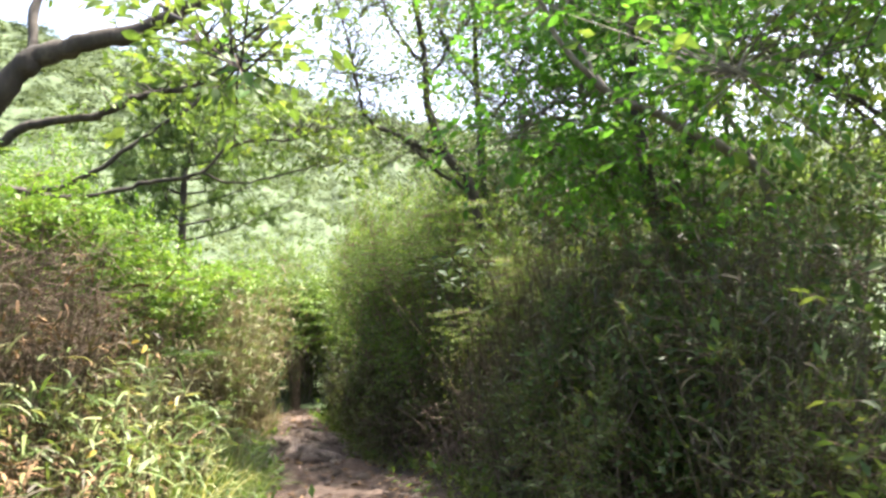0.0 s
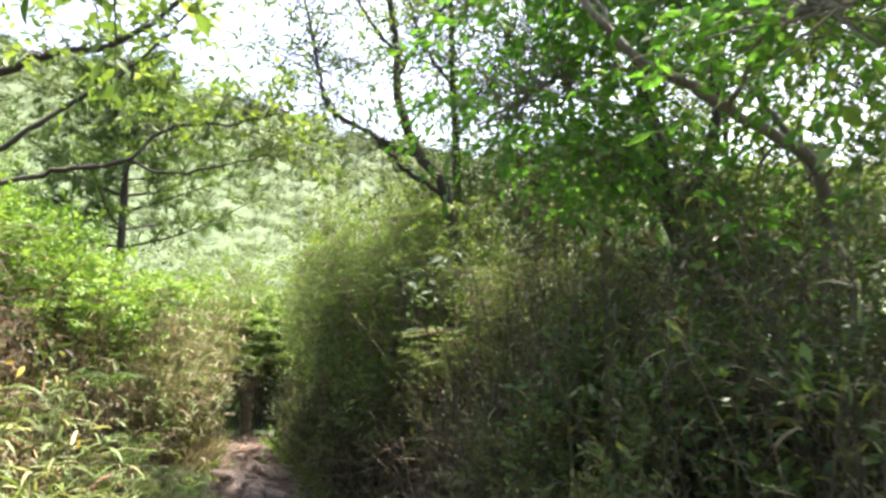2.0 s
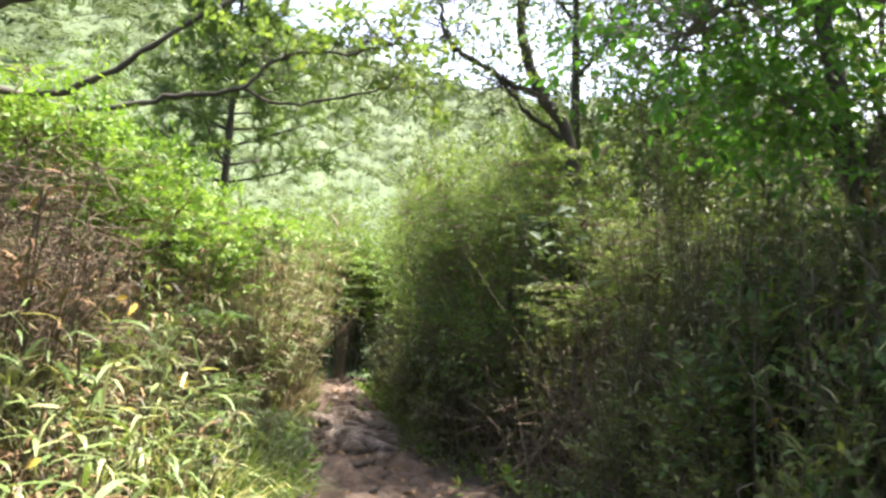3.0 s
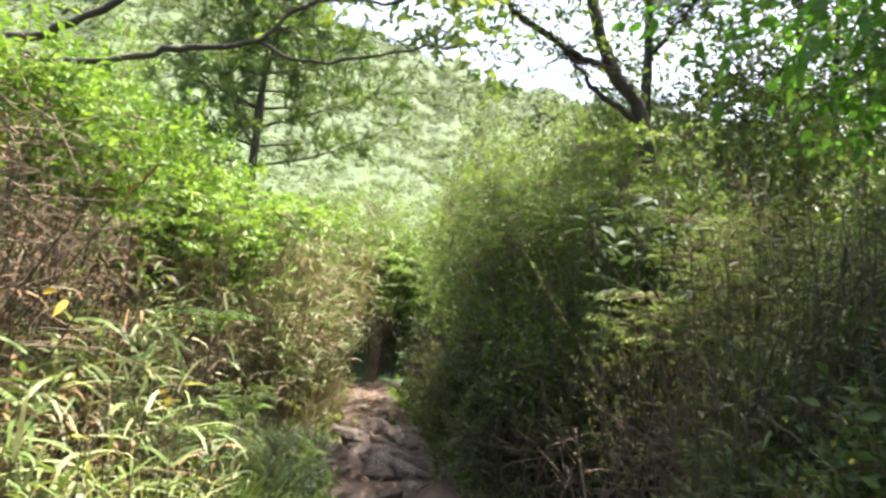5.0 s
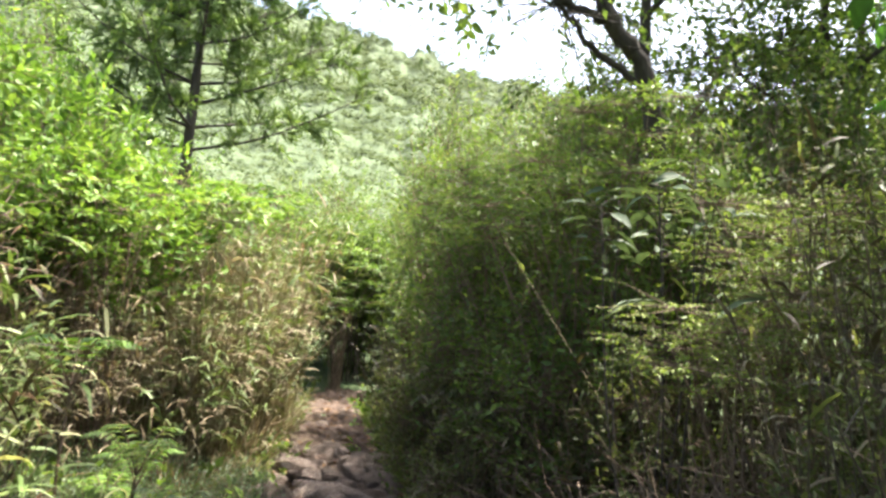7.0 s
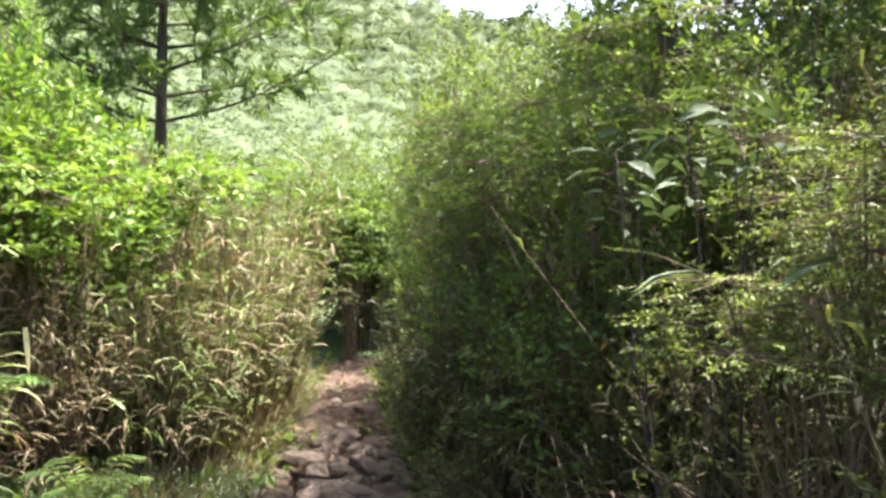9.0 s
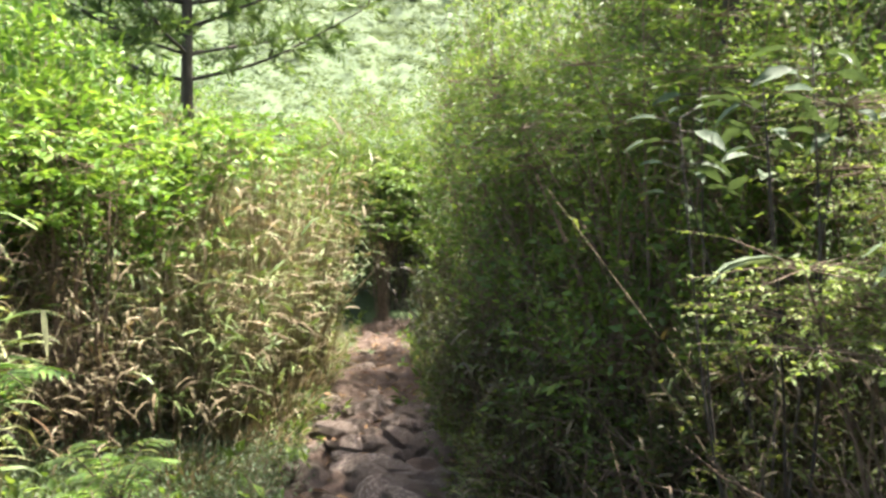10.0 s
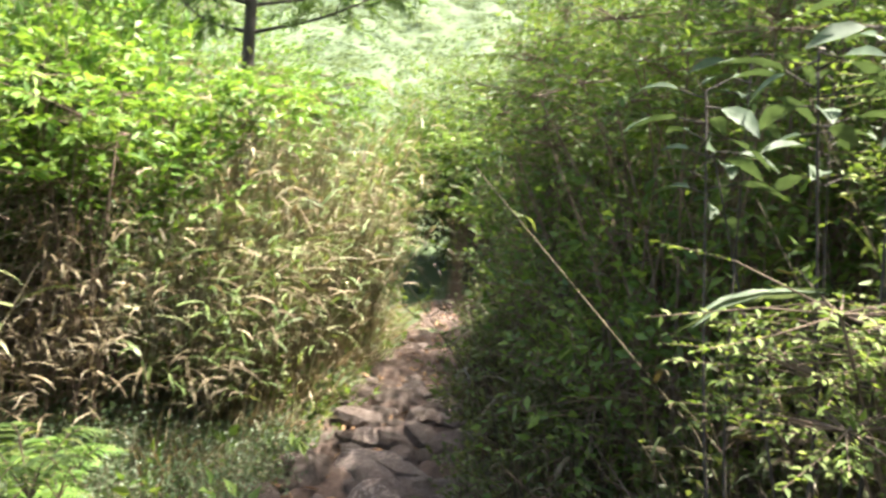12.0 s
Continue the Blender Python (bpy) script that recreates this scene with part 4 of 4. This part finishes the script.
tree("slender_tree", "slender grey tree standing behind the thicket",
     ([(2.1, 6.6, -0.1), (2.05, 6.5, 1.8), (2.0, 6.5, 3.4), (1.96, 6.5, 4.6), (1.95, 6.5, 5.8), (1.9, 6.4, 7.2)], 0.075, 0.02),
     [([(2.0, 6.5, 4.0), (2.4, 6.4, 4.6), (2.7, 6.2, 5.4)], 0.03, 0.01), ([(1.97, 6.5, 4.6), (1.6, 6.4, 5.1), (1.3, 6.2, 5.8)], 0.025, 0.01), ([(1.95, 6.5, 5.3), (2.3, 6.4, 6.0), (2.5, 6.3, 6.8)], 0.02, 0.008)],
     LEAF_MID, 6000, 0.075, 0.036, start=0.2, wide=0.5)
# extra crown clumps above view are added to shade the left bank
tree("leaning_tree", "old dark tree leaning over the trail with bare lower limbs",
     ([(-3.4, 0.7, 0.2), (-3.1, 0.7, 1.4), (-2.5, 0.6, 2.3), (-2.09, 0.5, 2.62), (-1.85, 0.5, 2.9), (-1.53, 0.5, 3.02), (-1.14, 0.5, 3.14), (-0.5, 0.4, 3.5)], 0.12, 0.04),
     [([(-2.9, 0.7, 1.9), (-2.7, 1.2, 2.4), (-2.48, 1.5, 2.57), (-2.19, 1.5, 2.76), (-1.74, 1.5, 2.83), (-1.43, 1.5, 2.98), (-0.97, 1.5, 3.1), (-0.4, 1.5, 3.6)], 0.05, 0.014),
      ([(-2.7, 1.2, 2.4), (-2.9, 2.2, 2.5), (-2.3, 3.0, 2.5), (-1.67, 3.0, 2.63), (-1.23, 3.0, 2.72), (-0.95, 3.0, 2.97), (-0.4, 3.0, 3.05), (0.0, 3.0, 3.16)], 0.032, 0.006),
      ([(-1.25, 3.0, 2.72), (-0.87, 3.0, 2.63), (-0.2, 3.0, 2.77), (0.2, 3.0, 2.85)], 0.014, 0.004),
      ([(-2.6, 2.6, 2.45), (-2.1, 2.5, 2.58), (-1.57, 2.5, 2.96), (-1.08, 2.5, 3.31), (-0.6, 2.5, 3.92)], 0.03, 0.008),
      ([(-1.85, 0.5, 2.9), (-1.9, 0.8, 3.5), (-1.6, 1.2, 4.2)], 0.04, 0.012),
      ([(-1.14, 0.5, 3.14), (-0.9, -0.4, 2.9), (-0.55, -1.3, 2.4), (-0.33, -1.6, 2.14)], 0.016, 0.004)],
     LEAF_MID, 3600, 0.066, 0.036, start=0.62, wide=0.18, reach=(0.1, 0.22), shape=OVATE, extra=[((-2.3, 1.6, 4.5), 1.1), ((-2.6, -0.4, 4.6), 1.0), ((-1.6, 2.2, 5.0), 0.8)])
# last two leaf clumps are added overhead to shade the right undergrowth
tree("overhanging_tree", "thin tree with pale leaning branches and layered leaves",
     ([(3.05, 0.9, 0.3), (2.95, 0.7, 1.3), (2.79, 0.3, 2.06), (2.22, 0.2, 2.4), (1.92, 0.1, 2.5), (1.64, 0.0, 2.58), (1.3, -0.1, 2.9), (1.1, -0.2, 3.4)], 0.045, 0.012),
     [([(2.8, 0.35, 2.05), (2.9, 0.9, 2.6), (2.68, 1.0, 2.88), (1.92, 1.0, 2.88), (1.48, 1.0, 2.75), (1.29, 1.0, 2.55)], 0.025, 0.006),
      ([(2.22, 0.2, 2.4), (2.0, -0.6, 2.5), (1.9, -1.2, 2.3)], 0.016, 0.005),
      ([(2.95, 0.7, 1.3), (2.5, 0.3, 1.5), (2.2, 0.0, 1.4)], 0.014, 0.005),
      ([(1.64, 0.0, 2.58), (1.5, 0.4, 3.2), (1.6, 0.8, 3.7)], 0.016, 0.006),
      ([(2.95, 0.7, 1.3), (2.85, 0.95, 1.85), (2.65, 1.0, 2.06), (2.3, 1.0, 2.14)], 0.014, 0.006)],
     LEAF_OVER, 6000, 0.075, 0.04, bark=BARK_PALE, start=0.5, wide=0.32, reach=(0.12, 0.3), extra=[((2.0, 1.75, 2.6), 0.5), ((2.15, 1.5, 2.45), 0.45), ((2.25, 2.1, 2.5), 0.42), ((1.95, 0.3, 3.1), 0.6), ((2.5, -1.2, 3.2), 0.9)], shape=OVATE, flat=0.9)
# extra crown clumps are added high up to shade the canes below
tree("forked_tree", "dark twisted tree forking low among the canes",
     ([(2.88, 1.4, 0.2), (2.74, 1.4, 1.35), (2.46, 1.4, 2.0), (2.38, 1.42, 2.5), (2.33, 1.5, 3.1), (2.5, 1.7, 4.0), (2.5, 1.8, 5.4)], 0.08, 0.025),
     [([(2.46, 1.4, 2.0), (2.66, 1.4, 2.35), (2.8, 1.4, 2.8), (2.85, 1.5, 3.6), (3.2, 1.4, 4.6)], 0.045, 0.015),
      ([(2.33, 1.5, 3.1), (2.0, 1.5, 3.6), (1.6, 1.4, 4.2)], 0.03, 0.008),
      ([(2.5, 1.7, 4.0), (2.3, 2.1, 4.6), (1.9, 2.4, 5.0)], 0.025, 0.008),
      ([(2.85, 1.5, 3.6), (2.8, 0.9, 4.2), (2.5, 0.4, 4.8)], 0.025, 0.008)],
     LEAF_OVER, 7000, 0.1, 0.055, start=0.6, wide=0.4, extra=[((3.0, 2.2, 4.4), 1.0), ((3.6, 1.5, 3.7), 0.8), ((2.6, 1.2, 4.7), 0.8), ((3.3, 3.4, 5.2), 0.7)], shape=DIAMOND, flat=1.0)
# the two at negative y are added to shade the right foreground
for x, y, h, lx, n in [(3.5, 6.0, 6.8, -0.3, 4600), (5.0, 5.4, 6.0, 0.1, 3600), (3.5, -0.3, 5.6, 0.1, 2600), (5.4, 2.6, 7.0, 0.2, 4000), (4.0, 6.6, 6.5, 0.0, 3600), (4.8, 7.6, 7.5, 0.2, 5000), (3.3, -2.0, 5.2, 0.0, 3000), (5.4, 0.8, 7.5, 0.0, 5600)]:
    z = spot(x, y)
    tree("forest_tree", "thin-trunked forest tree with dense green crown",
         ([(x, y, z - 0.1), (x + lx * 0.2, y, z + h * 0.3), (x + lx * 0.6, y + 0.05, z + h * 0.65), (x + lx, y, z + h)], 0.055, 0.02),
         [([(x + lx * 0.3, y, z + h * 0.36), (x - 0.4, y + 0.2, z + h * 0.44), (x - 1.1, y + 0.2, z + h * 0.5)], 0.025, 0.008),
          ([(x + lx * 0.4, y, z + h * 0.45), (x + 0.5, y - 0.3, z + h * 0.55), (x + 1.0, y - 0.5, z + h * 0.65)], 0.025, 0.008),
          ([(x + lx * 0.6, y, z + h * 0.6), (x - 0.5, y - 0.4, z + h * 0.7), (x - 0.9, y - 0.8, z + h * 0.8)], 0.022, 0.008)],
         LEAF_MID, n, 0.095, 0.05, wide=0.5, start=0.15, extra=[((x + lx, y, z + h * 0.95), 1.0), ((x - 0.6, y, z + h * 0.5), 0.7)], group="trees beside the trail")

def hanging_twig():
    """A leafy twig that hangs from the leaning tree over the trail."""
    root = thing("hanging_twig", -0.45, -1.4, 2.32, "twig of broad bright leaves hanging over the trail", "twig")
    one = Buf()
    line = put_tube(one, curve_points([(-0.55, -1.3, 2.42), (-0.42, -1.45, 2.3), (-0.36, -1.6, 2.16), (-0.33, -1.68, 2.05)], 5), 0.006, 0.002, 5)
    part("stem", one, TWIG, root)
    for k in range(16):
        at = line[min(3 + k * (len(line) - 4) // 15, len(line) - 1)]
        a = k * 2.4
        leaf = Buf()
        put_leaves(leaf, OVATE, at[None], np.array([[math.cos(a), math.sin(a) * 0.6, R.uniform(-0.7, 0.1)]]), np.array([[R.normal(0, 0.3), -0.7, 0.8]]), R.uniform(0.07, 0.105), R.uniform(0.045, 0.065))
        part("leaf", leaf, LEAF_OVER, root)


hanging_twig()

# ---- behind the bend ----
for x, y, rx, ry, h, n, lf in [(-1.95, 12.4, 0.62, 0.8, 1.9, 5000, LEAF_MID), (0.5, 12.6, 0.62, 0.7, 2.3, 6000, LEAF_MID), (-2.8, 11.0, 0.9, 0.9, 2.2, 4500, LEAF_MID), (-3.8, 13.5, 1.6, 1.4, 3.0, 5500, LEAF_LIME), (-1.4, 17.5, 1.8, 1.4, 2.7, 6000, LEAF_MID), (1.6, 16.5, 1.8, 1.5, 3.6, 7000, LEAF_MID), (-5.5, 11.5, 1.7, 1.5, 4.0, 6500, LEAF_LIME), (-4.4, 8.8, 1.2, 1.1, 3.7, 5500, LEAF_LIME), (4.5, 13.0, 2.0, 1.8, 4.5, 7000, LEAF_DARK), (-6.5, 16.0, 2.0, 1.8, 3.8, 6000, LEAF_MID)]:
    shrub(x, y, rx, ry, h, lf, int(n * 1.1), 0.078, 0.038, "leafy green shrub beyond the bend of the trail", "shrubs beyond the bend", low=0.04, reach=(0.2, 0.45))
# dark stems and the added closing shrub stand in for the shaded hollow
shrub(-0.75, 13.5, 1.1, 0.75, 2.3, LEAF_MID, 13000, 0.075, 0.036, "shrub arching low over the dark end of the trail", low=0.4, lobes=16, arch=0.4, wood=BARK)
layered_shrub(-0.85, 12.75, 0.7, 0.3, 1.25, 2.3, 26, LEAF_LIME, 0.06, 0.03, "bright shrub with flat tiers arching over the trail", spread=0.34, twigs_each=14)
shrub(-0.7, 14.15, 1.5, 0.35, 2.0, LEAF_DARK, 14000, 0.085, 0.05, "added shrub toned dark for the shaded end of the trail", low=0.0, lobes=22, wood=BARK)


# ---- stones of the trail ----
def stone_mesh(seed):
    bm = bmesh.new()
    bmesh.ops.create_icosphere(bm, subdivisions=2, radius=1.0)
    k = Vector((seed * 7.3, seed * 3.1, seed * 5.7))
    for v in bm.verts:
        n = noise.fractal(v.co * 0.9 + k, 0.9, 2.0, 3)
        c = noise.cell(v.co * 1.1 + k)
        v.co *= 1 + 0.38 * n + 0.14 * c
        v.co.z *= 0.7
    me = bpy.data.meshes.new("stone")
    bm.to_mesh(me)
    bm.free()
    me.materials.append(STONE)
    return me


STONES = [stone_mesh(k) for k in range(9)]


def lay_stone(x, y, size, turn):
    ob = new("stone", STONES[int(R.integers(0, 9))])
    ob.matrix_basis = (Matrix.Translation((x, y, spot(x, y) + size * 0.24)) @ Euler((R.normal(0, 0.25), R.normal(0, 0.25), turn)).to_matrix().to_4x4()
                       @ Matrix.Diagonal((size * R.uniform(0.8, 1.4), size * R.uniform(0.7, 1.1), size * R.uniform(0.7, 1.1), 1)))
    ob.parent = trail


for k in range(210):
    y = R.uniform(2.2, 12.5) if k > 95 else R.uniform(4.8, 7.4)
    mid, half = path_mid(y)
    u = R.uniform(-1.05, 1.05)
    size = R.uniform(0.02, 0.075) if k > 70 else R.uniform(0.06, 0.15)
    lay_stone(float(mid + u * half), y, size, R.uniform(0, 6.3))


def fallen_leaves():
    n = 2600
    y = R.uniform(-4, 12.5, n)
    mid, half = path_mid(y)
    x = mid + R.normal(0, 1.1, n) * half * 1.6
    at = np.stack([x, y, height(x, y) + 0.02 + 0.02 * R.random(n)], -1)
    b = Buf()
    put_leaves(b, LANCE, at, np.stack([R.normal(0, 1, n), R.normal(0, 1, n), R.normal(0, 0.15, n)], -1), UP + R.normal(0, 0.25, (n, 3)), R.uniform(0.04, 0.13, n), R.uniform(0.012, 0.035, n))
    tagged(new("fallen_leaves", b.mesh("fallen_leaves", LITTER)), "brown fallen leaves scattered on the trail", "leaf litter", "", "stuff")


fallen_leaves()
